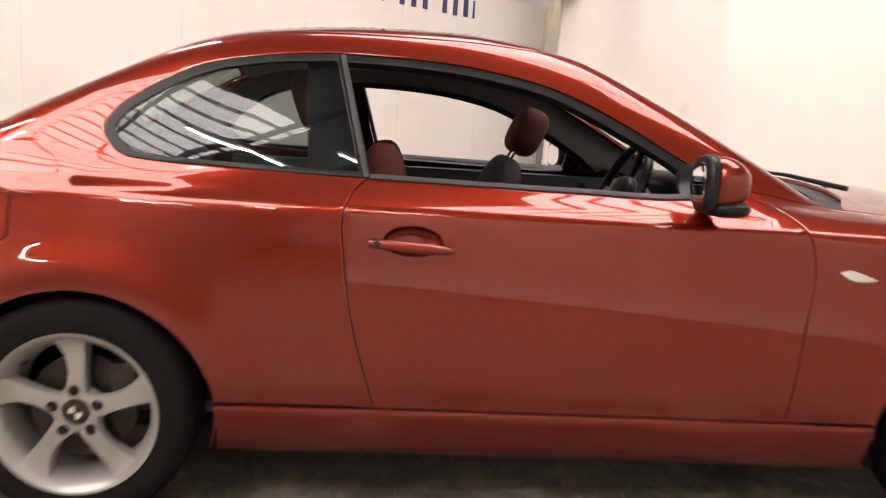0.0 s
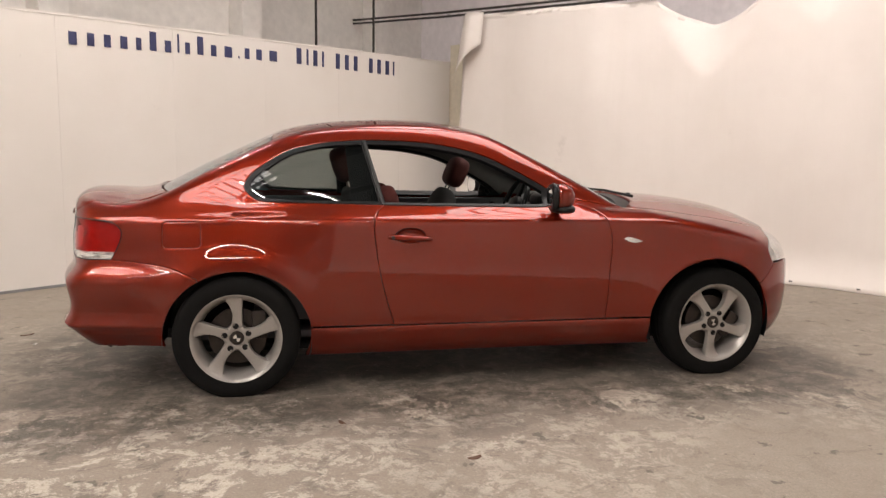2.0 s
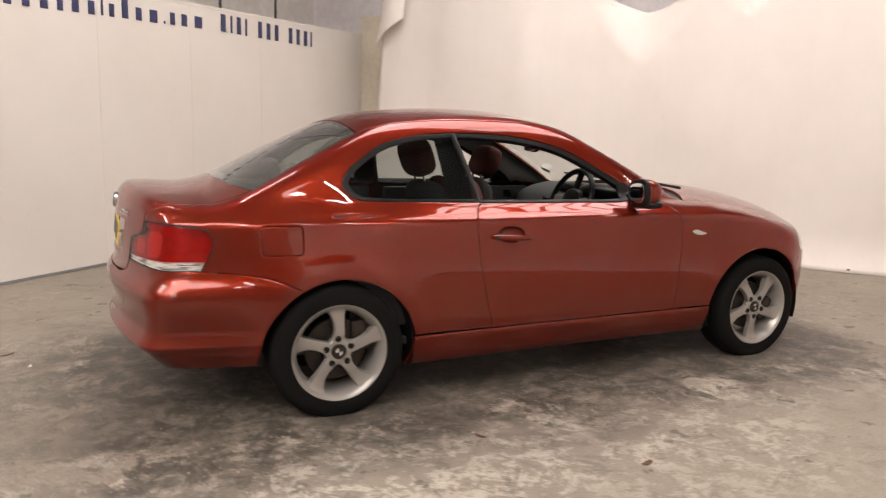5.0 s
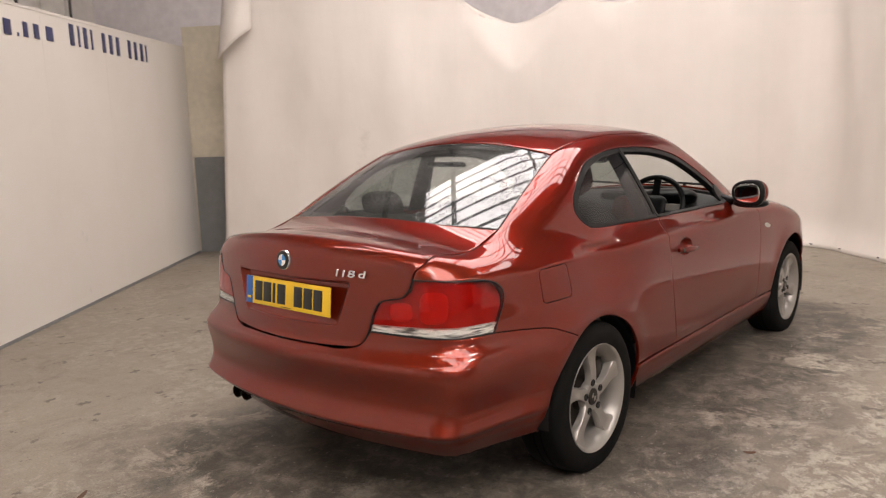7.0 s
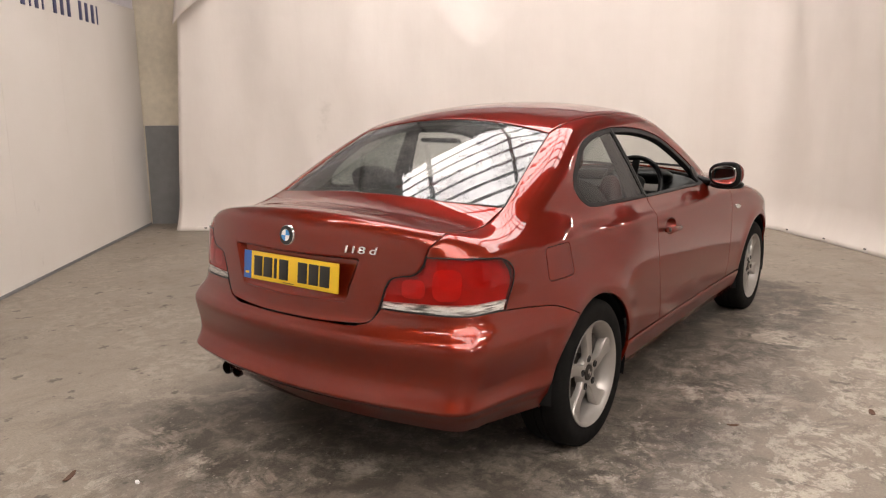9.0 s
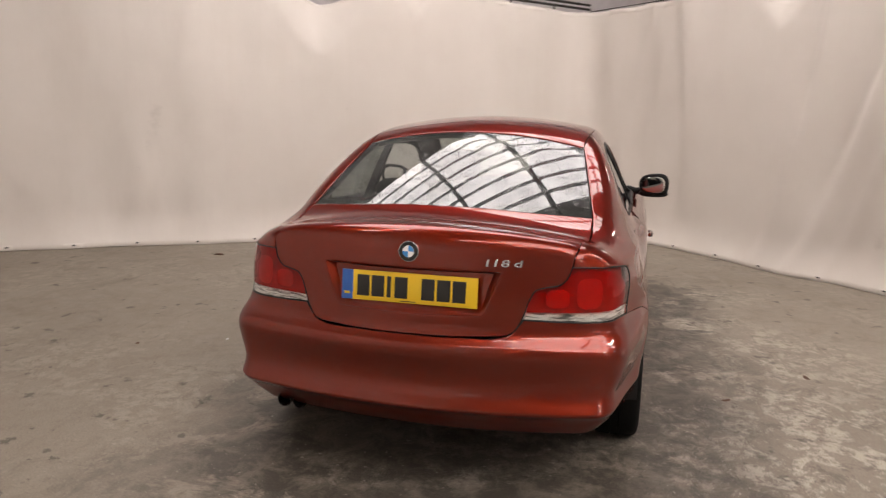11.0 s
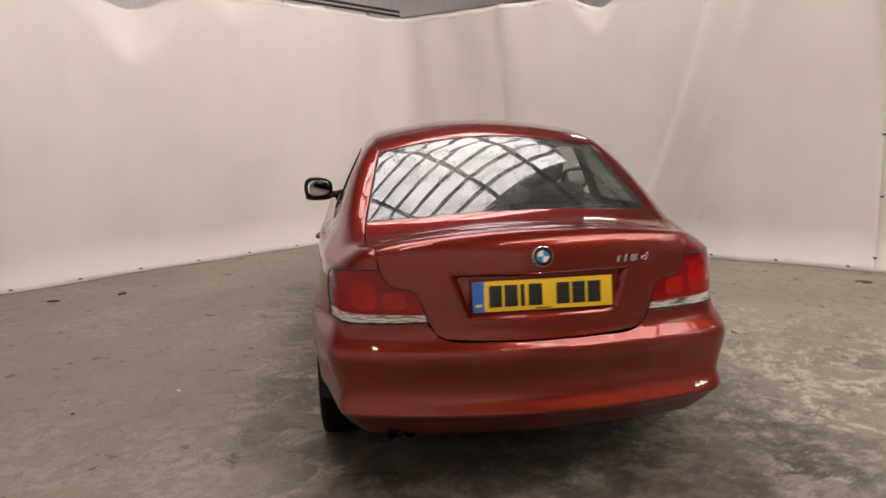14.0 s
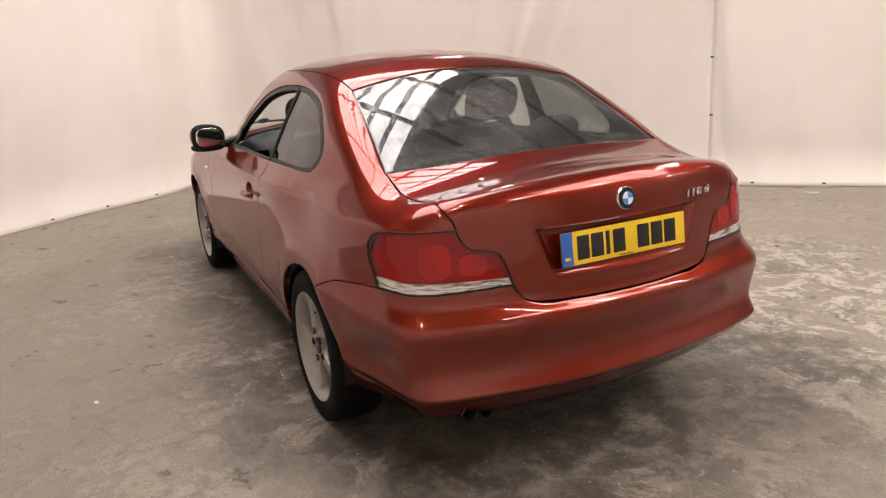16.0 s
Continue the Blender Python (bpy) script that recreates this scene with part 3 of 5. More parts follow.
CLOTHWHITE = cloth_material()
BOARD = board_material()
BACKWALL = worn("dull_brown_unseen_wall", (0.34, 0.32, 0.30), 0.8, scale=9, amount=0.12, big=0.6)
BLOCK = worn("grey_painted_wall", (0.82, 0.775, 0.79), 0.8, scale=9, amount=0.12, bump=0.15, big=0.6)
PIERPAINT = worn("white_painted_pier", (0.78, 0.75, 0.71), 0.7, scale=9, amount=0.12, bump=0.1, big=0.7)
PIPE = worn("dark_steel_pipe", (0.06, 0.055, 0.05), 0.5, 0.6, scale=30, amount=0.3)
ROOFSHEET = worn("grey_roof_sheet", (0.30, 0.29, 0.285), 0.6, scale=6, amount=0.12)
SIGNBLUE = worn("navy_sign_lettering", (0.035, 0.04, 0.11), 0.5, scale=20)
GREYPANEL = worn("grey_lower_panel", (0.20, 0.20, 0.20), 0.6, scale=10)
CREAM = worn("cream_post", (0.62, 0.56, 0.45), 0.6, scale=14)
RUSTSTAIN = worn("rusty_leaf_litter", (0.10, 0.05, 0.03), 0.8)
SKYLIGHT = glow("translucent_rooflight", (1.0, 0.91, 0.868), ROOFLIGHT)
TUBE = glow("fluorescent_tube", (1.0, 0.91, 0.84), TUBELIGHT)


# ---- the hall: a = metres back from its far right corner along the side walls, b = metres to the left ----
CORNER = Vector((5.75, -0.10, 0))
BACK, LEFT = Vector((-0.749, -0.663, 0)), Vector((-0.663, 0.749, 0))
HALLTURN = math.degrees(math.atan2(BACK.y, BACK.x))


def hall(a, b, z=0.0):
    return CORNER + BACK * a + LEFT * b + Vector((0, 0, z))


def hall_box(name, a0, a1, b0, b1, z0, z1, m, parent=None, bevel=0.0, kind="structure", label=""):
    bm = boxed((a1 - a0, b1 - b0, z1 - z0), (0, 0, 0), bevel)
    mid = hall((a0 + a1) / 2, (b0 + b1) / 2, (z0 + z1) / 2)
    # BACK and -LEFT form a right-handed pair with up reversed, so the box is turned by BACK's heading
    bmesh.ops.transform(bm, matrix=pose(*mid, 0, 0, HALLTURN), verts=bm.verts)
    ob = part(name, bm, m, parent)
    if not parent:
        tagged(ob, label, kind=kind)
    return ob


A0, A1, B0, B1, TOP = -2.4, 15.0, -5.0, 9.6, 5.6
hall_box("floor", A0, A1, B0, B1, -0.12, 0.0, FLOOR, label="worn grey concrete floor with dark stains, painted shade under the car and pale flakes")
hall_box("wall_far", A0 - 0.25, A0, B0 - 0.25, B1 + 0.25, 0, TOP, BLOCK, label="grey painted hall wall")
# unseen wall added to close the hall, dark so that it bounces less light
hall_box("wall_back_unseen", A1, A1 + 0.25, B0 - 0.25, B1 + 0.25, 0, TOP, BACKWALL, label="grey painted hall wall")
hall_box("wall_right", A0, A1, B0 - 0.25, B0, 0, TOP, BLOCK, label="grey painted hall wall")
hall_box("wall_left", A0, A1, B1, B1 + 0.25, 0, TOP, PIERPAINT, label="white painted hall wall with piers")
for k in range(5):
    a = -1.2 + 2.6 * k
    hall_box("pier", a, a + 0.32, B1 - 0.30, B1 - 0.001, 0, TOP - 0.01, PIERPAINT, bpy.data.objects["wall_left"], 0.01)
hall_box("ceiling", A0, A1, B0, B1, TOP, TOP + 0.1, ROOFSHEET, label="grey sheet roof")

# narrow rooflights side by side, with roof beams across them
for k in range(8):
    a = 1.42 + 0.37 * k
    light = hall_box("rooflight", a, a + 0.27, 0.25, 6.3, TOP - 0.03, TOP - 0.004, SKYLIGHT, label="narrow pale translucent rooflight, out of view")
    tagged(light, group="rooflights")
# a second bank of rooflights over the open floor, unseen, added to brighten the right side
for k in range(11):
    a = 8.3 + 0.37 * k
    light = hall_box("rooflight", a, a + 0.27, 1.2, 6.3, TOP - 0.03, TOP - 0.004, SKYLIGHT, label="narrow pale translucent rooflight, out of view")
    tagged(light, group="rooflights")
for b in (-0.05, 1.4, 2.8, 4.25, 5.7, 7.15):
    hall_box("roof_beam", A0, A1, b, b + 0.06, TOP - 0.18, TOP - 0.035, PIPE, label="dark steel roof beam")


def batten(p, q, name="strip_light"):
    """A hanging fluorescent batten from p to q."""
    p, q = Vector(p), Vector(q)
    t = thing(name, "hanging fluorescent strip light with white tube, out of view", "strip light", "strip lights", at=tuple((p + q) / 2))
    d = (q - p)
    m = Matrix.Translation(-(p + q) / 2)
    h = tube([p, q], 0.014, 10)
    bmesh.ops.transform(h, matrix=m, verts=h.verts)
    part("lamp_tube", h, TUBE, t)
    b = boxed((d.length + 0.06, 0.07, 0.06), (0, 0, 0.055), 0.01, rot=(0, 0, math.degrees(math.atan2(d.y, d.x))))
    part("lamp_body", b, BADGEWHITE, t)
    for e in (-0.4, 0.4):
        c = d.normalized() * d.length * e
        part("hanger", tube([c + Vector((0, 0, 0.08)), c + Vector((0, 0, TOP - p.z))], 0.004, 6), PIPE, t)


# rows of battens across the hall: over the bay, and over the open floor behind it; several are added, unseen, to
# brighten walls, sheeting and floor
for a, b, z in ((5.2, 6.7, 3.9), (8.2, 6.6, 3.9), (8.0, 2.0, 3.9), (2.5, -2.6, 4.3), (7.4, 0.8, 4.0), (10.4, 0.4, 3.7), (9.4, 5.6, 3.9), (10.4, 3.6, 3.7), (12.8, 2.2, 3.7)):
    batten(hall(a, b - 0.76, z), hall(a, b + 0.76, z))

# ---- board wall with its lettering ----
WA, WB = Vector((-6.6, -0.42, 0)), Vector((1.25, 6.47, 0))
wdir = (WB - WA).normalized()
wnorm = Vector((wdir.y, -wdir.x, 0))
wlen = (WB - WA).length
board_wall = thing("board_wall", "long white painted board wall with navy lettering", "wall", kind="structure")
for k in range(9):
    u0, u1 = wlen * k / 9, wlen * (k + 1) / 9
    h = lambda u: 2.29 + 0.345 * u / wlen
    bm = bmesh.new()
    vs = []
    for n_ in (0.0, -0.05):
        vs.append([bm.verts.new(WA + wdir * u + wnorm * n_ + Vector((0, 0, z))) for u, z in ((u0 + 0.0008, 0), (u1 - 0.0008, 0), (u1 - 0.0008, h(u1)), (u0 + 0.0008, h(u0)))])
    bm.faces.new(vs[0]), bm.faces.new(vs[1][::-1])
    for i in range(4):
        bm.faces.new((vs[0][i], vs[1][i], vs[1][(i + 1) % 4], vs[0][(i + 1) % 4]))
    bmesh.ops.recalc_face_normals(bm, faces=bm.faces)
    part("board", bm, BOARD, board_wall)
bm = bmesh.new()
vs = [bm.verts.new(WA + wdir * u + wnorm * n_ + Vector((0, 0, 2.29 + 0.345 * u / wlen + z))) for n_ in (0.006, -0.056) for u, z in ((0, -0.012), (wlen, -0.012), (wlen, 0.012), (0, 0.012))]
for f in ((0, 1, 2, 3), (7, 6, 5, 4), (0, 4, 5, 1), (1, 5, 6, 2), (2, 6, 7, 3), (3, 7, 4, 0)):
    bm.faces.new([vs[i] for i in f])
bmesh.ops.recalc_face_normals(bm, faces=bm.faces)
part("capping", bm, BOARD, board_wall)
bm = boxed((wlen, 0.012, 0.025), (0, 0, 0), 0.003)
bmesh.ops.transform(bm, matrix=pose(*((WA + WB) / 2 + wnorm * 0.006 + Vector((0, 0, 0.0125))), 0, 0, math.degrees(math.atan2(wdir.y, wdir.x))), verts=bm.verts)
part("skirting", bm, GREYPANEL, board_wall)


def sign_bars(start, end, zs, ze, sizes, gaps):
    """Plain bars in place of lettering, from one point of the wall's foot to another."""
    total = sum(w for w, _, _ in sizes) + gaps * (len(sizes) - 1)
    scale = (end - start) / total
    u = start
    for w, lo, hi in sizes:
        f = (u - start) / (end - start)
        z = zs + (ze - zs) * f
        if hi > 0:
            b = boxed((w * scale * 0.55, 0.008, (hi - lo) * 0.92), (0, 0, 0), 0.002)
            p = WA + wdir * (u + w * scale / 2) + wnorm * 0.005 + Vector((0, 0, z + (lo + hi) / 2))
            bmesh.ops.transform(b, matrix=pose(*p, 0, 0, math.degrees(math.atan2(wdir.y, wdir.x))), verts=b.verts)
            part("sign_bar", b, SIGNBLUE, board_wall)
        u += (w + gaps) * scale


x_h, asc = 0.125, 0.20
along = lambda x, y: (Vector((x, y, 0)) - WA).dot(wdir)
sign_bars(along(-3.07, 2.72), along(-1.225, 4.34), 2.188, 2.298, [(0.9, 0, x_h), (0.8, 0, x_h), (0.8, 0, x_h), (0.85, 0, x_h), (0.65, 0, x_h), (0.85, 0, asc), (0.8, 0, x_h), (0.22, 0, asc), (0.65, 0, x_h), (0.85, 0, asc), (0.8, 0, x_h), (1.15, 0, x_h), (0.18, 0, 0.03), (0.75, 0, x_h), (0.9, 0, x_h), (1.3, 0, x_h)], 0.28)
sign_bars(along(-1.06, 4.49), along(0.28, 5.67), 2.298, 2.323, [(0.8, 0, asc), (0.3, 0, asc), (0.7, 0, asc), (0.3, 0, asc), (0.5, 0, 0), (0.7, 0, asc), (0.7, 0, asc), (0.7, 0, asc), (0.5, 0, 0), (0.7, 0, asc), (0.7, 0, asc), (0.75, 0, asc), (0.28, 0, asc)], 0.25)

# ---- white sheeting hung round the bay ----
FARL, FARR = Vector((1.04, 5.96, 0)), Vector((5.44, -0.06, 0))
RIGHTEND = hall(8.6, 0.0)
fd, rd = (FARR - FARL).normalized(), (RIGHTEND - FARR).normalized()
LF, LR = (FARR - FARL).length, (RIGHTEND - FARR).length
ROUND = 0.55
ARC = math.acos(max(-1, min(1, fd.dot(rd))))


def hung(s):
    """The place and inward direction at s metres along the hung line, rounded at the corner."""
    reach = ROUND * math.tan(ARC / 2)
    if s < LF - reach:
        p, d = FARL + fd * s, fd
    elif s > LF + reach:
        p, d = FARR + rd * (s - LF), rd
    else:
        t = (s - LF + reach) / (2 * reach)
        a, c = FARR - fd * reach, FARR + rd * reach
        p = a * (1 - t) ** 2 + FARR * 2 * t * (1 - t) + c * t * t
        d = ((FARR - a) * (1 - t) + (c - FARR) * t).normalized()
    n = Vector((d.y, -d.x, 0))
    return p, (n if n.dot(Vector((-0.5, 0, 0)) - p) > 0 else -n), d


def wobble(u, z, seed):
    return noise.noise((u * 0.9 + seed, z * 0.25, seed * 1.7)) * 0.10 + noise.noise((u * 2.2 + seed, z * 0.5, 3.1 + seed)) * 0.026 + noise.noise((u * 3.5, z * 1.6 + seed, seed)) * 0.009


def bump_v(u, z, u0, top, drop, width):
    """A swag below a slack stretch of the rail: the sheet falls back from a V towards its upper edge."""
    k = (z - (top - drop)) / drop
    if k <= 0:
        return 0.0
    s = max(0.0, 1 - abs(u - u0) / (width * min(1.0, k) ** 0.7 + 0.03))
    return -s * s * (3 - 2 * s) * min(k, 1.3)


def sag(s, s0, half):
    """How far the upper edge droops between two rings."""
    k = max(0.0, 1 - abs(s - s0) / half)
    return k * (1.6 - 0.6 * k)


def top_at(s):
    if s < LF:
        return 3.20 - 0.38 * s / LF - 0.014 * abs(math.sin(s * math.pi / 0.62)) - 0.30 * sag(s, 3.9, 0.66) - 0.07 * sag(s, 5.0, 0.35)
    u = s - LF
    return 2.82 - 0.008 * u - 0.014 * abs(math.sin(u * math.pi / 0.58)) - 0.16 * sag(u, 2.95, 0.34)


def fold_at(s, z):
    out = 0.03 + wobble(s, z, 4.0) + 0.11 * max(0, 1 - z / 0.38) ** 2
    out += 0.18 * bump_v(s, z, 3.9, 2.80, 0.66, 0.62) + 0.07 * bump_v(s, z, 5.0, 2.92, 0.35, 0.3) + 0.05 * bump_v(s, z, 6.3, 2.90, 0.3, 0.2) + 0.06 * bump_v(s, z, 0.5, 3.1, 0.4, 0.3)
    u = s - LF
    for u0, lean, bow, w, hgt in ((1.7, 0.10, 0.0, 0.30, 0.05), (3.55, -0.05, -0.12, 0.34, 0.10), (4.35, -0.22, -0.10, 0.30, 0.19), (4.75, -0.30, -0.06, 0.12, 0.09), (5.7, 0.12, 0.0, 0.3, 0.10), (7.4, 0.0, 0.0, 0.35, 0.10)):
        d = 2.8 - z
        e = u - (u0 + lean * d + bow * d * d * 0.5)
        if -0.4 < e < 3 * w:
            ridge = math.exp(-((e / (0.075 if e < 0 else w)) ** 2))
            out += hgt * ridge * (0.15 + 0.85 * (z / 2.8) ** 0.8)
    out -= 0.030 * abs(noise.noise((s * 1.1 + 0.25 * z, z * 0.22, 7.7))) + 0.012 * abs(noise.noise((s * 2.6 - 0.5 * z, z * 0.5, 1.3)))
    return out + 0.11 * bump_v(u, z, 2.95, 2.68, 0.32, 0.3)


def sheeting(s0, s1, label):
    nu, nv = int((s1 - s0) / 0.045), 64
    pts, faces = [], []
    for i in range(nu + 1):
        s = s0 + (s1 - s0) * i / nu
        p, n, _ = hung(s)
        for j in range(nv + 1):
            z = top_at(s) * j / nv + 0.004 * (1 - j / nv)
            slant = fd * (-0.20 * (1 - j / nv) * max(0.0, 1 - (s - 0.45) / 0.9))
            pts.append(tuple(p + slant + n * fold_at(s, z) + Vector((0, 0, z))))
    for i in range(nu):
        for j in range(nv):
            a = i * (nv + 1) + j
            faces.append((a, a + 1, a + nv + 2, a + nv + 1))
    me = bpy.data.meshes.new("sheeting")
    me.from_pydata(pts, [], faces)
    me.shade_smooth()
    ob = tagged(part("sheeting", me, CLOTHWHITE), label, "sheeting", "sheets round the bay")
    so = ob.modifiers.new("thickness", "SOLIDIFY")
    so.thickness = 0.004
    # folded hems along its top and foot
    for name, lo, hi in (("foot_hem", 0.004, 0.055), ("top_hem", -0.06, 0.004)):
        pts, faces = [], []
        for i in range(nu + 1):
            s = s0 + (s1 - s0) * i / nu
            p, n, _ = hung(s)
            for j, out in enumerate((0.001, 0.004, 0.004, 0.001)):
                z = (lo, lo + 0.002, hi - 0.002, hi)[j] + (0 if lo > 0 else top_at(s))
                pts.append(tuple(p + n * (fold_at(s, z) + out) + Vector((0, 0, z))))
        for i in range(nu):
            for j in range(3):
                a = i * 4 + j
                faces.append((a, a + 1, a + 5, a + 4))
        hem = bpy.data.meshes.new(name)
        hem.from_pydata(pts, [], faces)
        hem.shade_smooth()
        part(name, hem, CLOTHWHITE, ob)
    return ob


seam_u = LF + (Vector((1.17, -3.91, 0)) - FARR).length
sheeting(0.45, seam_u, "white plastic sheeting hung from a rail with swags and folds")
sheeting(seam_u, LF + LR, "white plastic sheeting hung in loose folds beyond a seam")

# rail, rings and eyelets
rail = thing("curtain_rail", "dark steel double rail above the sheeting", "rail", kind="structure")
for dz in (0.0, 0.055):
    part("rail_pipe", tube([FARL - fd * 3.2 + Vector((0, 0, 3.40 + dz)), FARL + Vector((0, 0, 3.21 + dz)), FARR + Vector((0, 0, 2.875 + dz))], 0.016, 8), PIPE, rail)
part("rail_wire", tube([FARR + Vector((0, 0, 2.845)), FARR + rd * LR + Vector((0, 0, 2.76))], 0.006, 6), PIPE, rail)
ringm = lathe([(0.020 + 0.004 * math.cos(radians(a)), 0.004 * math.sin(radians(a))) for a in range(0, 360, 60)], 14, "y", True)
ring_thing = None
for k in range(13):
    u = 0.1 + 0.62 * k
    p = FARL + fd * min(u, LF - 0.05)
    m_ = pose(p.x, p.y, 3.215 - 0.38 * u / LF, 0, 0, 30)
    if ring_thing is None:
        ring_thing = tagged(part("curtain_ring", ringm, PIPE), "dark steel ring on the rail", "ring", "curtain rings")
        ring_thing.matrix_basis = m_
    else:
        copy_thing(ring_thing, m_)
eyelet = None
spots = [(seam_u + 0.012 * (k % 2), 0.12 + 0.55 * k) for k in range(5)] + [(0.6 + 0.62 * k, 0.035) for k in range(26)]
for s, z in spots:
    p, n, d = hung(s)
    p = p + n * (fold_at(s, z) + 0.006)
    m_ = pose(p.x, p.y, z, 0, 0, math.degrees(math.atan2(d.y, d.x)))
    if eyelet is None:
        eyelet = tagged(part("eyelet", boxed((0.034, 0.010, 0.015), (0, 0, 0), 0.005), PIPE), "small dark eyelet strap in the sheeting", "eyelet", "eyelets")
        eyelet.matrix_basis = m_
    else:
        copy_thing(eyelet, m_)

# the corner between board wall and sheeting
for nm, z0, z1, m_, lb in (("corner_panel", 1.25, 2.9, CREAM, "cream upper wall panel in the corner"), ("corner_panel_low", 0.0, 1.248, GREYPANEL, "grey lower wall panel in the corner")):
    bm = boxed((1.6, 0.05, z1 - z0), (0, 0, 0))
    p = WB + Vector((0.02, 0.05, 0)) + fd * 0.8 - fd.cross(Vector((0, 0, 1))) * 0.02
    bmesh.ops.transform(bm, matrix=pose(p.x, p.y, (z0 + z1) / 2, 0, 0, math.degrees(math.atan2(fd.y, fd.x))), verts=bm.verts)
    tagged(part(nm, bm, m_), lb, kind="structure")
post = tagged(part("corner_post", boxed((0.06, 0.06, 2.66), (1.285, 6.53, 1.33), 0.008, rot=(0, 0, 41)), CREAM), "cream painted timber post at the wall end", "post", kind="structure")
tagged(part("pipe_drop", tube([hall(0.6, 9.1, 2.6), hall(0.6, 9.1, TOP)], 0.018, 8), PIPE), "dark vertical steel pipe", "pipe", "pipes")
tagged(part("pipe_drop", tube([hall(-0.6, 9.1, 2.6), hall(-0.6, 9.1, TOP)], 0.018, 8), PIPE), "dark vertical steel pipe", "pipe", "pipes")
tagged(part("wall_conduit", tube([hall(A0 + 0.03, 0.2, 3.9), hall(A0 + 0.03, 5, 3.9)], 0.02, 8), PIPE), "thin dark conduit along the wall", "conduit")
tagged(part("wall_conduit", tube([hall(0.2, B0 + 0.03, 4.4), hall(5.0, B0 + 0.03, 4.4)], 0.016, 8), PIPE), "thin dark conduit along the wall", "conduit")
# a loose corner of the sheeting, folded over at its upper end
pts, faces = [], []
for i in range(11):
    for j in range(11):
        u, w = i / 10, j / 10
        z = 3.16 - 0.76 * w * (1 - 0.45 * u)
        p = FARL + fd * (0.49 + 0.34 * u - 0.10 * w * (1 - u)) + Vector((-fd.y, fd.x, 0)) * -(0.10 + 0.09 * math.sin(math.pi * u) + 0.06 * w)
        pts.append((p.x, p.y, z))
for i in range(10):
    for j in range(10):
        a = i * 11 + j
        faces.append((a, a + 1, a + 12, a + 11))
me = bpy.data.meshes.new("sheeting_flap")
me.from_pydata(pts, [], faces)
me.shade_smooth()
flap_ob = tagged(part("sheeting_flap", me, CLOTHWHITE), "loose folded corner of the white sheeting", "sheeting", "sheets round the bay")
flap_ob.modifiers.new("thickness", "SOLIDIFY").thickness = 0.004
# litter
for x, y, r, sc in ((0.83, -3.60, 20, 1.0), (1.9, 3.31, 70, 0.8), (2.07, 2.79, 10, 0.7)):
    bm = bmesh.new()
    for i in range(9):
        bm_box(bm, (0.05 * random.uniform(0.5, 1.2), 0.022 * random.uniform(0.6, 1.3), 0.008), (random.uniform(-0.07, 0.07) * sc, random.uniform(-0.03, 0.03) * sc, 0.005), 0.002, rot=(random.uniform(-15, 15), random.uniform(-15, 15), random.uniform(0, 180)), seg=1)
    tagged(part("dry_leaves", bm, RUSTSTAIN), "small heap of dry brown leaves on the floor", "litter", "litter").matrix_basis = pose(x, y, 0.0, 0, 0, r)

# scraps of paper and grit
for x, y, w, d, turn, m_, lb in ((0.29, -4.30, 0.11, 0.05, 42, BADGEWHITE, "small white paper tag on the floor"), (-0.69, 1.69, 0.030, 0.018, 20, BADGEWHITE, "tiny white scrap on the floor"), (-2.68, 0.41, 0.032, 0.016, 70, BADGEWHITE, "tiny white scrap on the floor"), (-2.81, 0.67, 0.085, 0.022, 35, RUSTSTAIN, "curled dark leaf on the floor"), (-0.94, 2.17, 0.030, 0.022, 10, RUSTSTAIN, "small dark clod on the floor"), (-0.71, -2.63, 0.035, 0.024, 60, RUSTSTAIN, "small dark clod on the floor"), (-0.32, -1.80, 0.060, 0.026, 15, RUSTSTAIN, "curled dark leaf on the floor"), (-0.83, -1.31, 0.050, 0.020, 120, RUSTSTAIN, "curled dark leaf on the floor")):
    bm = bmesh.new()
    top = [[bm.verts.new((w * (i / 4 - 0.5), d * (j / 2 - 0.5) * (1 - 0.5 * abs(i / 2 - 1) ** 3), 0.003 + 0.10 * w * ((i / 2 - 1) ** 2) * random.uniform(0.6, 1.0))) for j in range(3)] for i in range(5)]
    low = [[bm.verts.new(v.co - Vector((0, 0, 0.0025))) for v in row] for row in top]
    for i in range(4):
        for j in range(2):
            bm.faces.new((top[i][j], top[i + 1][j], top[i + 1][j + 1], top[i][j + 1]))
            bm.faces.new((low[i][j + 1], low[i + 1][j + 1], low[i + 1][j], low[i][j]))
    ring = [(0, 0), (1, 0), (2, 0), (3, 0), (4, 0), (4, 1), (4, 2), (3, 2), (2, 2), (1, 2), (0, 2), (0, 1)]
    for (a, b), (c, e) in zip(ring, ring[1:] + ring[:1]):
        bm.faces.new((top[a][b], low[a][b], low[c][e], top[c][e]))
    bmesh.ops.recalc_face_normals(bm, faces=bm.faces)
    tagged(part("floor_scrap", bm, m_), lb, "litter", "litter").matrix_basis = pose(x, y, 0.0, 0, 0, turn)

# ---- the car ----
car = thing("car", "red metallic two-door coupe parked on a stained concrete floor", "car")

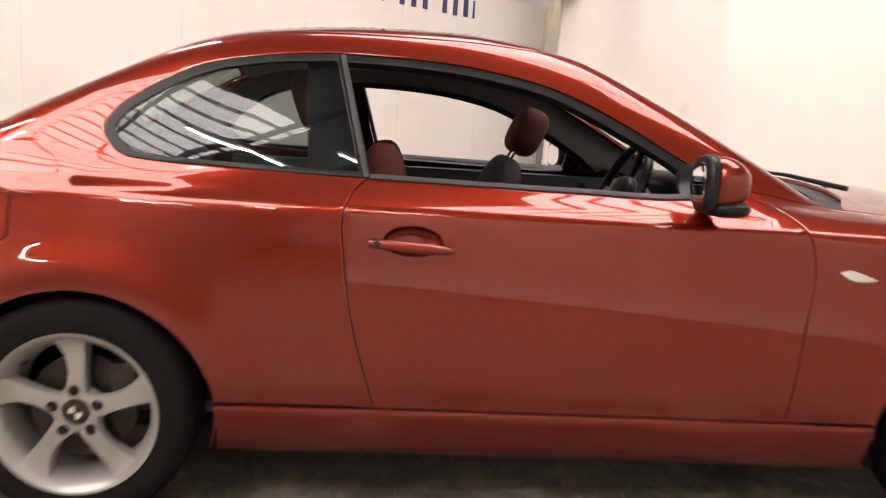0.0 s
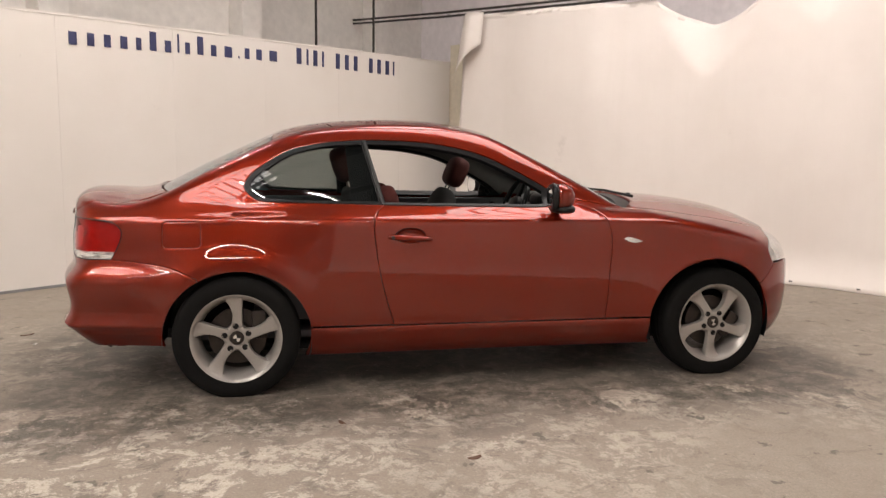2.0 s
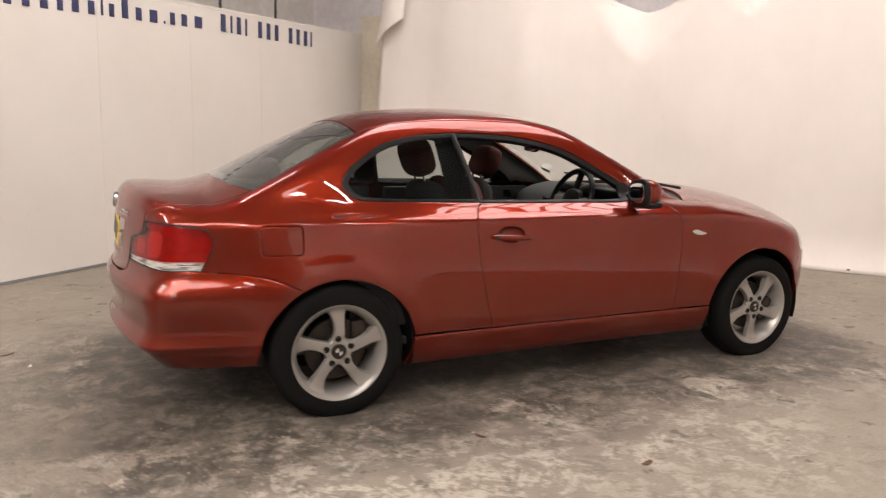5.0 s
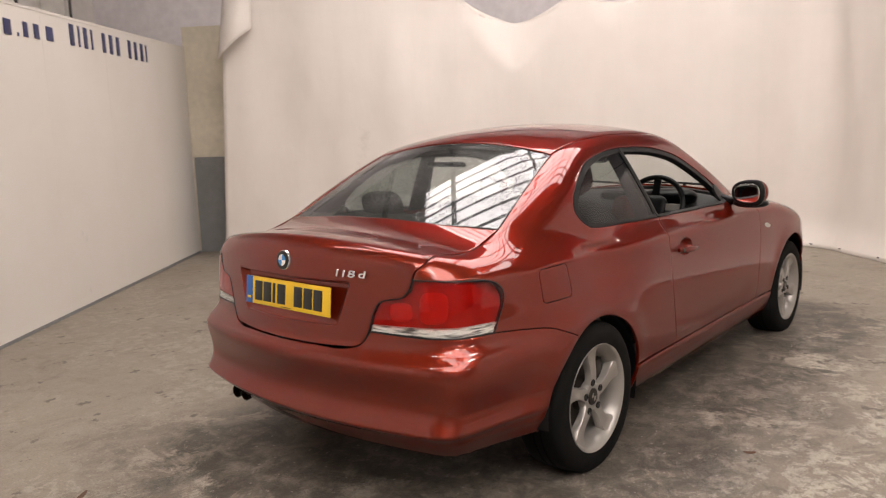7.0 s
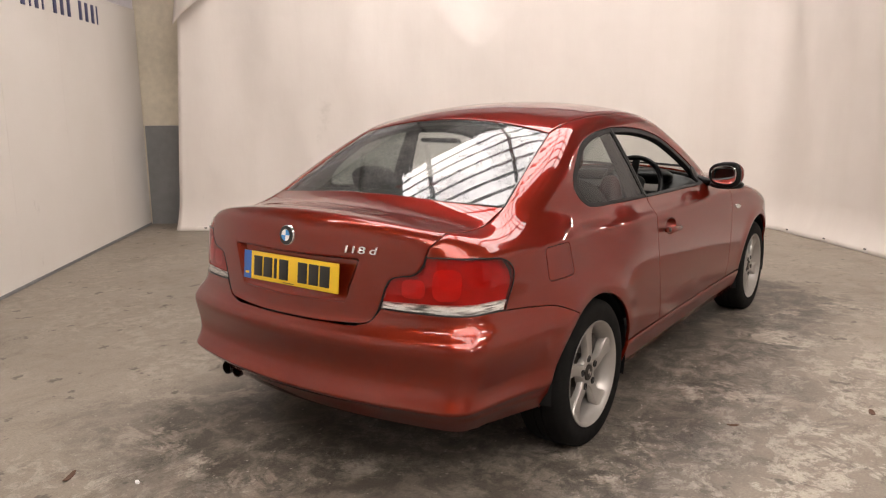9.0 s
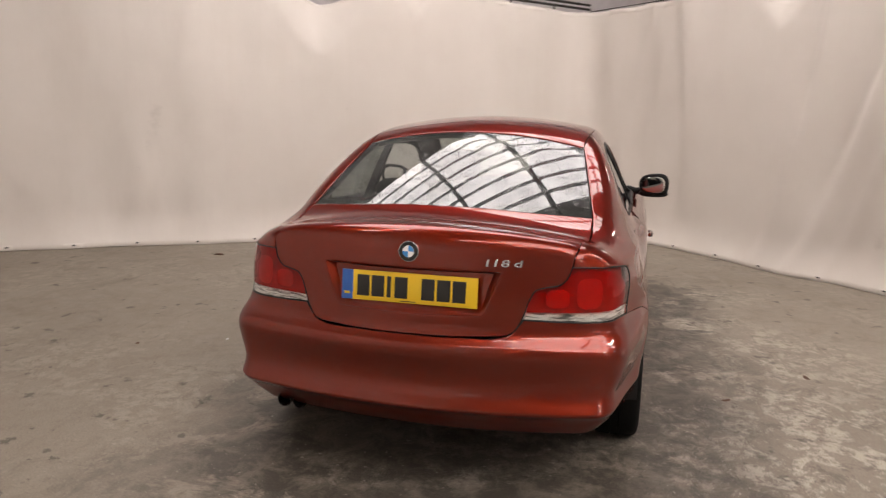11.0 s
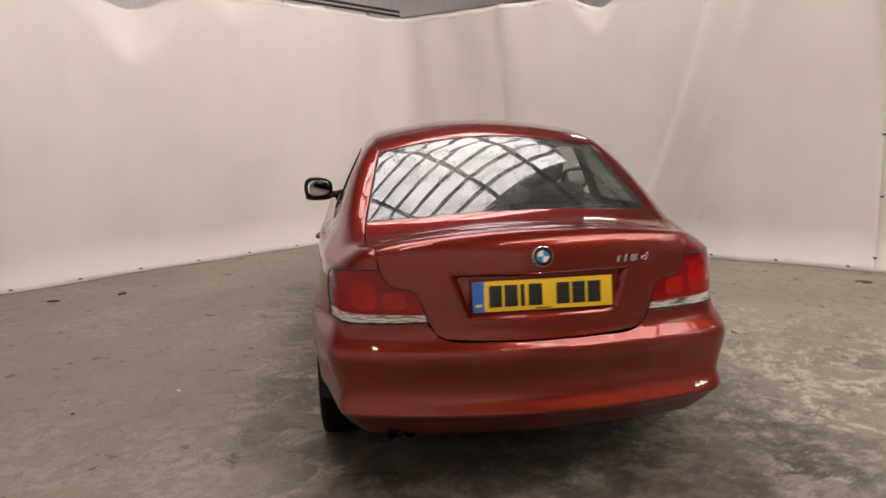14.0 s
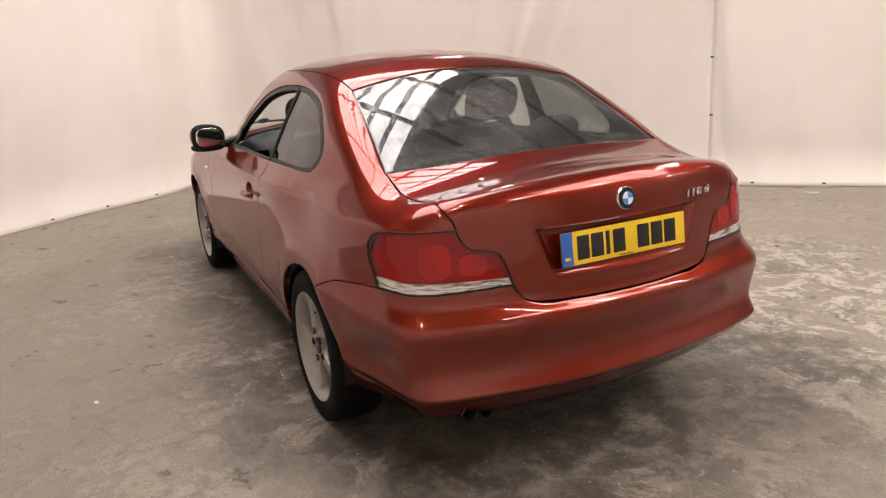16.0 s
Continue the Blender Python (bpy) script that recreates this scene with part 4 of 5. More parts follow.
# outlines on its left half
ARCH_R = dict(cx=-1.322, cz=0.302, rx=0.366, rz=0.343)
ARCH_F = dict(cx=1.290, cz=0.315, rx=0.372, rz=0.362)
DLO_LOW = [(0.47, 0.982), (0.30, 0.966), (0.0, 0.967), (-0.30, 0.970), (-0.575, 0.974), (-0.80, 0.979), (-1.0, 0.984), (-1.15, 0.989), (-1.215, 0.995)]
DLO_REAR = [(-1.215, 0.995), (-1.255, 1.018), (-1.286, 1.070), (-1.262, 1.115), (-1.185, 1.180)]
DLO_TOP = [(-1.185, 1.180), (-1.075, 1.245), (-0.90, 1.290), (-0.70, 1.311), (-0.50, 1.312), (-0.25, 1.293), (-0.03, 1.244), (0.16, 1.160), (0.33, 1.068), (0.47, 0.982)]
DOOR_REAR = [(-0.529, 0.348), (-0.60, 0.60), (-0.628, 0.77), (-0.634, 0.88), (-0.605, 0.950), (-0.575, 0.974)]
DOOR_FRONT = [(0.47, 0.982), (0.56, 0.968), (0.635, 0.915), (0.660, 0.85), (0.660, 0.60), (0.650, 0.348)]
SCREEN_SIDE = [(0.80, 0.655), (0.55, 0.600), (0.30, 0.555), (0.06, 0.520)]
DITCH = [(0.06, 0.522), (-0.2, 0.540), (-0.6, 0.548), (-0.95, 0.546), (-1.158, 0.534)]
REAR_SIDE = [(-1.158, 0.534), (-1.36, 0.568), (-1.54, 0.598), (-1.675, 0.621)]
LID_TOP_SIDE = [(-1.675, 0.621), (-1.82, 0.628), (-1.95, 0.621), (-2.035, 0.604)]
LID_STEP = [(0.590, 0.935), (0.583, 0.905), (0.570, 0.868), (0.545, 0.842), (0.50, 0.833), (0.462, 0.822), (0.440, 0.785), (0.424, 0.735), (0.408, 0.695), (0.385, 0.664), (0.350, 0.652)]
LIGHT_TOP_BACK = [(0.583, 0.905), (0.64, 0.904), (0.70, 0.900)]
LIGHT_SIDE = [(-1.985, 0.896), (-1.935, 0.890), (-1.893, 0.872), (-1.872, 0.842), (-1.876, 0.805), (-1.897, 0.755), (-1.925, 0.702)]
BUMPER_SIDE = [(-1.925, 0.702), (-1.78, 0.688), (-1.66, 0.670), (-1.515, 0.613)]
LIGHT_LOW_BACK = [(0.735, 0.702), (0.66, 0.703), (0.56, 0.706), (0.424, 0.712)]


def arch(a, a0, a1):
    return on("side", ellipse(a["cx"], a["cz"], a["rx"], a["rz"], a0, a1), smooth=False)


bend_up = [on("side", DLO_REAR, 0.012), on("side", DLO_TOP, 0.015)]
low_dlo = on("side", DLO_LOW, 0.02)
rear_low = on("side", [p for p in DLO_LOW if p[0] <= -0.57], 0.02)
front_low = on("side", [p for p in DLO_LOW if p[0] >= -0.58], 0.02)
lid_step = on("back", LID_STEP, 0.012)
light_back = on("back", LIGHT_TOP_BACK, 0.015)
light_side = on("side", LIGHT_SIDE, 0.012)
a_top = on("top", [(0.47, 0.715), (0.60, 0.700), (0.72, 0.685), (0.80, 0.655)], 0.02)
a_top[0] = low_dlo[0]
quarter_outline = [
    on("side", [(-0.958, 0.352), (-0.529, 0.350)], 0.02),
    on("side", DOOR_REAR, 0.02), rear_low, *bend_up, a_top, on("top", SCREEN_SIDE), on("top", DITCH), on("top", REAR_SIDE),
    on("top", LID_TOP_SIDE), lid_step[:3], light_back, light_side, on("side", BUMPER_SIDE),
    arch(ARCH_R, 121, 7)]
door_outline = [on("side", DOOR_REAR), front_low[::-1], on("side", DOOR_FRONT), on("side", [(0.650, 0.348), (-0.529, 0.348)])]
hood_side = on("top", [(0.80, 0.668), (1.05, 0.690), (1.35, 0.672), (1.60, 0.625), (1.80, 0.54)], 0.02)
fender_outline = [on("side", DOOR_FRONT), on("side", [(0.650, 0.350), (0.921, 0.350)]), arch(ARCH_F, 174, 36),
                  on("side", [(1.59, 0.53), (1.66, 0.585), (1.705, 0.64)]), on("side", [(1.705, 0.64), (1.66, 0.72), (1.74, 0.80)]), hood_side[::-1], a_top[::-1][1:]]
sill_outline = [on("side", [(-0.960, 0.346), (0.920, 0.346)]), on("side", [(0.920, 0.346), (0.925, 0.28), (0.945, 0.186)]), on("side", [(0.945, 0.186), (-0.99, 0.186)]), on("side", [(-0.99, 0.186), (-0.965, 0.27), (-0.960, 0.346)])]
light_outline = [light_back, light_side, on("back", LIGHT_LOW_BACK, 0.015), lid_step[::-1][4:-2]]

for flip in (False, True):
    s = -1 if flip else 1
    flap = []
    for fx, fz, a in ((-1.515, 0.785, 0), (-1.515, 0.868, 90), (-1.655, 0.868, 180), (-1.655, 0.785, 270)):
        flap += [(fx + 0.022 * math.cos(radians(a - 90 + 15 * i)), fz + 0.022 * math.sin(radians(a - 90 + 15 * i))) for i in range(7)]
    flap = on("side", flap + flap[:1], 0.02, False)
    quarter = part("quarter_panel", panel("long", quarter_outline, [[flap]] if flip else [], flip=flip, gap=0.0016), PAINT, car)
    bowl_ring = on("side", ellipse(-0.447, 0.820, 0.078, 0.040, 0, 360, 30), smooth=False)
    door = part("door", panel("long", door_outline, [[bowl_ring]], flip=flip, gap=0.0016), PAINT, car)
    part("front_wing", panel("long", fender_outline, flip=flip), PAINT, car)
    part("sill_panel", panel("long", sill_outline, flip=flip), PAINT, car)

    # side windows: black surround, pillar, rear quarter pane
    whole = [low_dlo, *bend_up]
    inner = [on("side", [(0.39, 0.990), (0.25, 0.9755), (0, 0.9755), (-0.568, 0.982)], 0.02), on("side", [(-0.568, 0.982), (-0.655, 1.292)], 0.02),
             on("side", [(-0.655, 1.292), (-0.50, 1.290), (-0.26, 1.270), (-0.05, 1.224), (0.14, 1.138), (0.29, 1.058), (0.39, 0.990)], 0.02)]
    front_frame = [front_low, on("side", [(-0.575, 0.974), (-0.664, 1.3115)], 0.02), on("side", [p for p in DLO_TOP if p[0] > -0.4 or False], 0.02)]
    front_frame[2] = on("side", [(-0.664, 1.3115), (-0.50, 1.312), (-0.25, 1.293), (-0.03, 1.244), (0.16, 1.160), (0.33, 1.068), (0.47, 0.982)], 0.02)
    part("window_surround", panel("long", front_frame, [inner], flip=flip, gap=0.0, lift=-0.004, depth=0.03), BLACK, door)
    part("pillar_trim", panel("long", [on("side", [(-0.572, 0.976), (-0.588, 0.976)]), on("side", [(-0.588, 0.976), (-0.676, 1.309)]), on("side", [(-0.676, 1.309), (-0.660, 1.309)]), on("side", [(-0.660, 1.309), (-0.572, 0.976)])], flip=flip, gap=0.0, lift=0.004, depth=0.01), RUBBER, quarter)
    q_low = [(-0.590, 0.976), (-0.90, 0.982), (-1.05, 0.986), (-1.15, 0.989), (-1.215, 0.995)]
    q_top = [(-1.185, 1.180), (-1.075, 1.245), (-0.90, 1.290), (-0.678, 1.310)]
    q_out = [on("side", q_low, 0.02), bend_up[0], on("side", q_top, 0.02), on("side", [(-0.678, 1.310), (-0.590, 0.976)], 0.02)]
    q_in = [on("side", [(-0.601, 0.990), (-0.90, 0.995), (-1.05, 0.999), (-1.195, 1.009)], 0.02), on("side", [(-1.195, 1.009), (-1.232, 1.032), (-1.256, 1.070), (-1.235, 1.105), (-1.165, 1.163)], 0.012),
            on("side", [(-1.165, 1.163), (-1.06, 1.224), (-0.89, 1.270), (-0.682, 1.291)], 0.02), on("side", [(-0.682, 1.291), (-0.601, 0.990)], 0.02)]
    pane = part("quarter_window", panel("long", q_out, flip=flip, gap=0.001, lift=-0.003, depth=0, pure=True), QUARTERGLASS, quarter)
    part("window_border", panel("long", q_out, [q_in], flip=flip, gap=0.0, lift=0.0005, depth=0.012), BLACK, quarter)
    part("waist_seal", panel("long", [on("side", [(0.46, 0.980), (0.30, 0.965), (0, 0.966), (-0.57, 0.973)]), on("side", [(-0.57, 0.973), (-0.568, 0.985)]), on("side", [(-0.568, 0.985), (0, 0.978), (0.30, 0.978), (0.43, 0.994)]), on("side", [(0.43, 0.994), (0.46, 0.980)])], flip=flip, gap=0.0, lift=0.004, depth=0.02, step=0.01), RUBBER, door)
    part("mirror_corner", panel("long", [on("side", [(0.46, 0.985), (0.30, 0.975)]), on("side", [(0.30, 0.975), (0.31, 1.052)]), on("side", [(0.31, 1.052), (0.33, 1.064), (0.46, 0.985)])], flip=flip, gap=0.001, lift=0.001), BLACK, door)

    # door handle with its bowl
    hy = s * 0.868
    bm = bmesh.new()
    rings = []
    for k, d in ((1.0, 0.0), (0.97, 0.010), (0.86, 0.022), (0.62, 0.030), (0.3, 0.033)):
        mid = bowl_ring.mean(0)
        rings.append([bm.verts.new(((q[0] - mid[0]) * k + mid[0], s * (q[1] - d), (q[2] - mid[2]) * k + mid[2])) for q in bowl_ring[:-1]])
    for r0, r1 in zip(rings, rings[1:]):
        for i in range(len(r0)):
            bm.faces.new((r0[i], r0[(i + 1) % len(r0)], r1[(i + 1) % len(r0)], r1[i]))
    bm.faces.new(rings[-1])
    part("handle_bowl", bm, PAINT, door)
    handle = lathe([(0.001, -0.115), (0.010, -0.113), (0.0135, -0.09), (0.0145, -0.03), (0.0140, 0.03), (0.012, 0.085), (0.007, 0.112), (0.001, 0.116)], 16, "x")
    for v in handle.verts:
        x = v.co.x
        v.co = Vector((-0.450 + x, s * (0.872 + 0.016 * (1 - (x / 0.116) ** 2)) + v.co.y * 0.75, 0.808 - 0.05 * x + v.co.z * 0.95))
    part("door_handle", handle, PAINT, door)
    lock = lathe([(0.0105, 0), (0.0105, 0.006), (0.009, 0.008)], 16)
    bmesh.ops.transform(lock, matrix=Matrix.Translation((-0.541, s * 0.882, 0.813)) @ Matrix.Scale(s, 4, (0, 1, 0)), verts=lock.verts)
    bmesh.ops.recalc_face_normals(lock, faces=lock.faces)
    part("lock_barrel", lock, STEEL, door)

    # side repeater lamp, fuel flap
    part("side_repeater", panel("long", [on("side", [(0.735, 0.797), (0.75, 0.804), (0.82, 0.794), (0.855, 0.781)], 0.008), on("side", [(0.855, 0.781), (0.83, 0.772), (0.77, 0.775), (0.745, 0.783), (0.735, 0.797)], 0.008)], flip=flip, gap=0, lift=0.005, depth=0.008, step=0.012), CLEARLENS, car, "clear side repeater lamp")
    part("repeater_reflector", panel("long", [on("side", [(0.739, 0.795), (0.75, 0.801), (0.82, 0.791), (0.85, 0.781)], 0.008), on("side", [(0.85, 0.781), (0.83, 0.775), (0.77, 0.778), (0.739, 0.795)], 0.008)], flip=flip, gap=0, lift=0.002, depth=0.004, step=0.012), CHROME, car)
    if flip:
        part("fuel_flap", panel("long", [flap], flip=True, gap=0.0016, lift=-0.0005, depth=0.01, roundness=0.3), PAINT, quarter, "red fuel filler flap")

    # door mirror
    mx, my, mz = 0.345, s * 0.900, 1.025
    shell = blob((0.130, 0.188, 0.140), (0, 0, 0), 2.4, bend=lambda c: Vector((c.x * (1.15 if c.x > 0 else 0.75), c.y, c.z * (1 - 0.22 * max(0, c.x) / 0.07) * (1 + 0.15 * s * c.y / 0.1))))
    bmesh.ops.transform(shell, matrix=pose(mx, my, mz, 0, 0, s * 8), verts=shell.verts)
    mirror = part("door_mirror", shell, PAINT, car, "red and black door mirror")
    rim = blob((0.052, 0.192, 0.145), (0, 0, 0), 2.7, bend=lambda c: Vector((max(c.x, -0.016), c.y, c.z * (1 + 0.15 * s * c.y / 0.1))))
    bmesh.ops.transform(rim, matrix=pose(mx - 0.040, my, mz, 0, 0, s * 8), verts=rim.verts)
    part("mirror_frame", rim, BLACK, mirror)
    face = blob((0.005, 0.150, 0.104), (0, 0, 0), 2.7, bend=lambda c: Vector((c.x, c.y, c.z * (1 + 0.15 * s * c.y / 0.1))))
    bmesh.ops.transform(face, matrix=pose(mx - 0.0570, my - s * 0.004, mz, 0, 0, s * 8), verts=face.verts)
    part("mirror_glass", face, MIRROR, mirror)
    part("mirror_foot", tube([(0.375, s * 0.725, 0.985), (0.37, s * 0.79, 0.972), (0.365, s * 0.85, 0.985), (0.36, s * 0.88, 1.005)], [0.026, 0.024, 0.022, 0.024], 12), BLACK, mirror)
    part("mirror_skirt", blob((0.12, 0.19, 0.05), (mx + 0.012, my, mz - 0.062), 2.6), BLACK, mirror)

    # tail lamp: housing, bulbs, red lens over a clear strip
    lo_z = 0.740
    strip = [on("side", [(-1.901, lo_z), (-1.925, 0.702)], 0.012), on("back", LIGHT_LOW_BACK, 0.015), on("back", [(0.424, 0.712), (0.431, lo_z)], 0.012), on("back", [(0.431, lo_z), (0.55, lo_z), (0.66, lo_z), (0.735, lo_z)], 0.015)]
    upper = [light_back, on("side", LIGHT_SIDE[:-1] + [(-1.901, lo_z)], 0.012), on("back", [(0.735, lo_z), (0.66, lo_z), (0.55, lo_z), (0.431, lo_z)], 0.015), on("back", [(0.431, lo_z), (0.440, 0.785), (0.462, 0.822), (0.50, 0.833), (0.545, 0.842), (0.570, 0.868), (0.583, 0.905)], 0.012)]

    def ribbed(p, n):
        w = -0.016 * np.exp(-((p[:, 2] - 0.850) / 0.030) ** 2) + 0.0012 * np.sin(p[:, 1] * 420) + 0.004 * np.cos(np.hypot(p[:, 1] - 0.66, (p[:, 2] - 0.83) * 1.1) * 95) * np.exp(-((p[:, 1] - 0.66) / 0.07) ** 2) + 0.004 * np.cos(np.hypot(p[:, 1] - 0.53, p[:, 2] - 0.79) * 105) * np.exp(-((p[:, 1] - 0.53) / 0.05) ** 2)
        return p + n * w[:, None]

    lamp = part("tail_lamp", panel("back", light_outline, flip=flip, gap=0.002, lift=-0.012, depth=0, step=0.010, dent=ribbed), LAMPBACK, car, "red and clear wrapped tail lamp")
    for cy, cz, ry, rz in ((0.540, 0.790, 0.042, 0.034), (0.652, 0.808, 0.046, 0.056)):
        def bowl(p, n):
            """Fine steps across a reflector that leans back towards its top."""
            return p + n * (-0.10 * (p[:, 2] - cz + rz) * 0.5 + 0.0012 * np.sin(p[:, 2] * 420))[:, None]

        ring = [(cy + ry * math.copysign(abs(math.cos(a)) ** 0.6, math.cos(a)), cz + rz * math.copysign(abs(math.sin(a)) ** 0.6, math.sin(a))) for a in (2 * math.pi * k / 40 for k in range(41))]
        part("bulb_reflector", panel("back", [on("back", ring, smooth=False)], flip=flip, gap=0, lift=-0.006, depth=0, step=0.006, dent=bowl), LAMPSILVER, lamp)

    def stepped(p, n):
        return p + n * (0.0025 * np.abs(np.sin((p[:, 2] - 0.70) * 190)))[:, None]

    part("strip_reflector", panel("back", strip, flip=flip, gap=0.003, lift=-0.009, depth=0, step=0.006, dent=stepped), LAMPSTRIP, lamp)
    part("red_lens", panel("back", upper, flip=flip, gap=0.0013, lift=0.0, depth=0.008, step=0.02), REDLENS, lamp)
    seal = clean(np.concatenate(light_outline))
    part("lamp_seal", tube([(p[0] + 0.0005, p[1] * (-1 if flip else 1), p[2]) for p in seal], 0.0026, 6, closed=True), BLACK, lamp)
    part("clear_lens", panel("back", strip, flip=flip, gap=0.0013, lift=0.0, depth=0.008, step=0.02), CLEARLENS, lamp)
    # head lamp
    hl = [on("side", [(1.70, 0.645), (1.665, 0.72), (1.735, 0.795)], 0.02), hood_side[-4:], on("front", [(0.50, 0.80), (0.46, 0.74), (0.47, 0.66), (0.55, 0.63)], 0.02), on("front", [(0.55, 0.63), (0.62, 0.635), (0.66, 0.645)], 0.02)]
    part("head_lamp", panel("front", hl, flip=flip, gap=0.003, lift=-0.003, depth=0.02, step=0.03), LAMPCLEAR, car, "clear head lamp")

roof = part("roof_panel", panel("top", mirrored([on("top", [(0.095, 0.0), (0.09, 0.25), (0.062, 0.5205)]), on("top", [(0.06, 0.5205), (-0.2, 0.5385), (-0.6, 0.5465), (-0.95, 0.5445), (-1.156, 0.5325)]), on("top", [(-1.156, 0.5325), (-1.146, 0.25), (-1.142, 0.0)])])), PAINT, car)
screen_low = [(0.795, 0.650), (0.86, 0.45), (0.895, 0.22), (0.905, 0.0)]
part("windscreen", panel("top", mirrored([on("top", [(0.905, 0), (0.895, 0.22), (0.86, 0.45), (0.798, 0.648)]), on("top", SCREEN_SIDE), on("top", [(0.06, 0.5185), (0.09, 0.25), (0.095, 0)])]), gap=0.003, lift=-0.002, depth=0.006, pure=True), GLASS, car)
rear_out = mirrored([on("top", [(-1.144, 0), (-1.148, 0.25), (-1.159, 0.532)]), on("top", REAR_SIDE), on("top", [(-1.675, 0.621), (-1.735, 0.40), (-1.770, 0.0)])])
rear_in = mirrored([on("top", [(-1.169, 0), (-1.173, 0.25), (-1.184, 0.504)]), on("top", [(-1.184, 0.504), (-1.38, 0.538), (-1.54, 0.566), (-1.638, 0.581)]), on("top", [(-1.638, 0.581), (-1.690, 0.40), (-1.722, 0.0)])])
rear_window = part("rear_window", panel("top", rear_out, gap=0.003, lift=-0.002, depth=0.006, pure=True), REARGLASS, car, "dusty rear window with dried drops")
part("window_border", panel("top", rear_out, [rear_in], gap=0.0034, lift=-0.007, depth=0.0, pure=True), BLACK, rear_window)
bonnet = part("bonnet", panel("top", mirrored([on("top", [(0.985, 0), (0.975, 0.25), (0.93, 0.5), (0.83, 0.664)]), on("top", [(0.83, 0.668), (1.05, 0.690), (1.35, 0.672), (1.60, 0.625), (1.80, 0.54)]), on("top", [(1.80, 0.54), (1.87, 0.40), (1.915, 0.2), (1.93, 0)])])), PAINT, car)
cowl = part("scuttle_panel", panel("top", mirrored([on("top", [(0.900, 0), (0.89, 0.22), (0.855, 0.45), (0.79, 0.655)]), on("top", [(0.79, 0.655), (0.84, 0.672)]), on("top", [(0.84, 0.672), (0.93, 0.5), (0.975, 0.25), (0.985, 0)])]), gap=0, lift=-0.012, depth=0.02), BLACK, car)
for wy, wx in ((-0.15, 0.86), (0.45, 0.845)):
    part("wiper", tube([(0.93, wy - 0.38, 1.013), (wx + 0.02, wy - 0.1, 1.035), (wx, wy + 0.14, 1.036)], [0.009, 0.007, 0.006], 8), BLACK, cowl)
for wy in (-0.22, 0.22):
    part("washer_jet", blob((0.03, 0.02, 0.014), (1.05, wy, 1.012), 2.5), BLACK, bonnet)

# boot lid with its plate recess
lid_half = [on("top", [(-1.777, 0.0), (-1.742, 0.40), (-1.682, 0.621)]), on("top", LID_TOP_SIDE[1:]), lid_step, on("back", [(0.350, 0.652), (0.2, 0.645), (0.0, 0.643)])]
rec = [(0.0, 0.8845), (0.332, 0.8845), (0.338, 0.880), (0.325, 0.845), (0.287, 0.735), (0.272, 0.722), (0.0, 0.716)]
recess = mirrored([on("back", rec, 0.02, False)])
lid = part("boot_lid", panel("cross", mirrored(lid_half), [recess], step=0.022), PAINT, car)
ring = clean(np.concatenate(recess))
bm = bmesh.new()
mid = ring.mean(0)
rings = []
for deep, shrink, out in ((0.006, 0.0, 0.008), (0.0006, 0.0, -0.0005), (0.35, 0.45, 0), (0.80, 0.85, 0), (1.0, 1.0, 0)):
    row = []
    for p in ring:
        floor_x = -2.221 + 0.15 * (p[2] - 0.80) + 0.105 * (p[1] / 0.6) ** 2
        end = np.array((floor_x, p[1] * (0.905 if p[2] > 0.8 else 0.945), p[2] + (0.014 if p[2] < 0.8 else -0.012)))
        q = p + (end - p) * np.array((deep, shrink, shrink)) if deep > 0.1 else p + np.array((deep, 0, 0))
        away = np.array((0, p[1] - mid[1], (p[2] - mid[2]) * 3))
        row.append(bm.verts.new(q + away / max(np.linalg.norm(away), 1e-6) * out))
    rings.append(row)
n = len(ring)
for outer, inner in zip(rings, rings[1:]):
    for i in range(n):
        bm.faces.new((outer[i], outer[(i + 1) % n], inner[(i + 1) % n], inner[i]))
bm.faces.new(rings[-1])
bmesh.ops.recalc_face_normals(bm, faces=bm.faces)
if sum(f.normal.x for f in bm.faces) > 0:
    bmesh.ops.reverse_faces(bm, faces=bm.faces)
part("plate_recess", bm, PAINT, lid)

TILT = 6.0
def on_plate(y, z, d=0.0):
    """A place on the plate: y across, z up from its middle, d proud of it."""
    a = radians(TILT)
    return Vector((-2.227 + math.sin(a) * z - math.cos(a) * d, y, 0.806 + math.cos(a) * z))

def plate_box(y0, y1, z0, z1, d, thick, name, m, parent):
    bm = boxed((thick, abs(y1 - y0), abs(z1 - z0)), (0, 0, 0), min(0.002, thick * 0.4))
    bmesh.ops.transform(bm, matrix=Matrix.Translation(on_plate((y0 + y1) / 2, (z0 + z1) / 2, d)) @ Euler((0, radians(TILT), 0)).to_matrix().to_4x4(), verts=bm.verts)
    return part(name, bm, m, parent)

plate = plate_box(-0.26, 0.26, -0.0555, 0.0555, 0, 0.006, "number_plate", PLATE, lid)
tagged(plate, "yellow number plate with a blue band")
plate_box(0.26, 0.216, -0.0555, 0.0555, 0.0012, 0.006, "plate_band", PLATEBLUE, plate)
plate_box(0.249, 0.227, -0.036, -0.026, 0.002, 0.006, "band_mark", PLATE, plate)
for i, (a, w) in enumerate(((0.175, 0.048), (0.118, 0.050), (0.075, 0.016), (0.028, 0.050), (-0.075, 0.050), (-0.134, 0.050), (-0.192, 0.050))):
    plate_box(a + w / 2, a - w / 2, -0.0395, 0.0395, 0.002, 0.006, "plate_bar", LETTER, plate)
plate_box(0.03, -0.03, -0.051, -0.0475, 0.002, 0.006, "maker_mark", LETTER, plate)

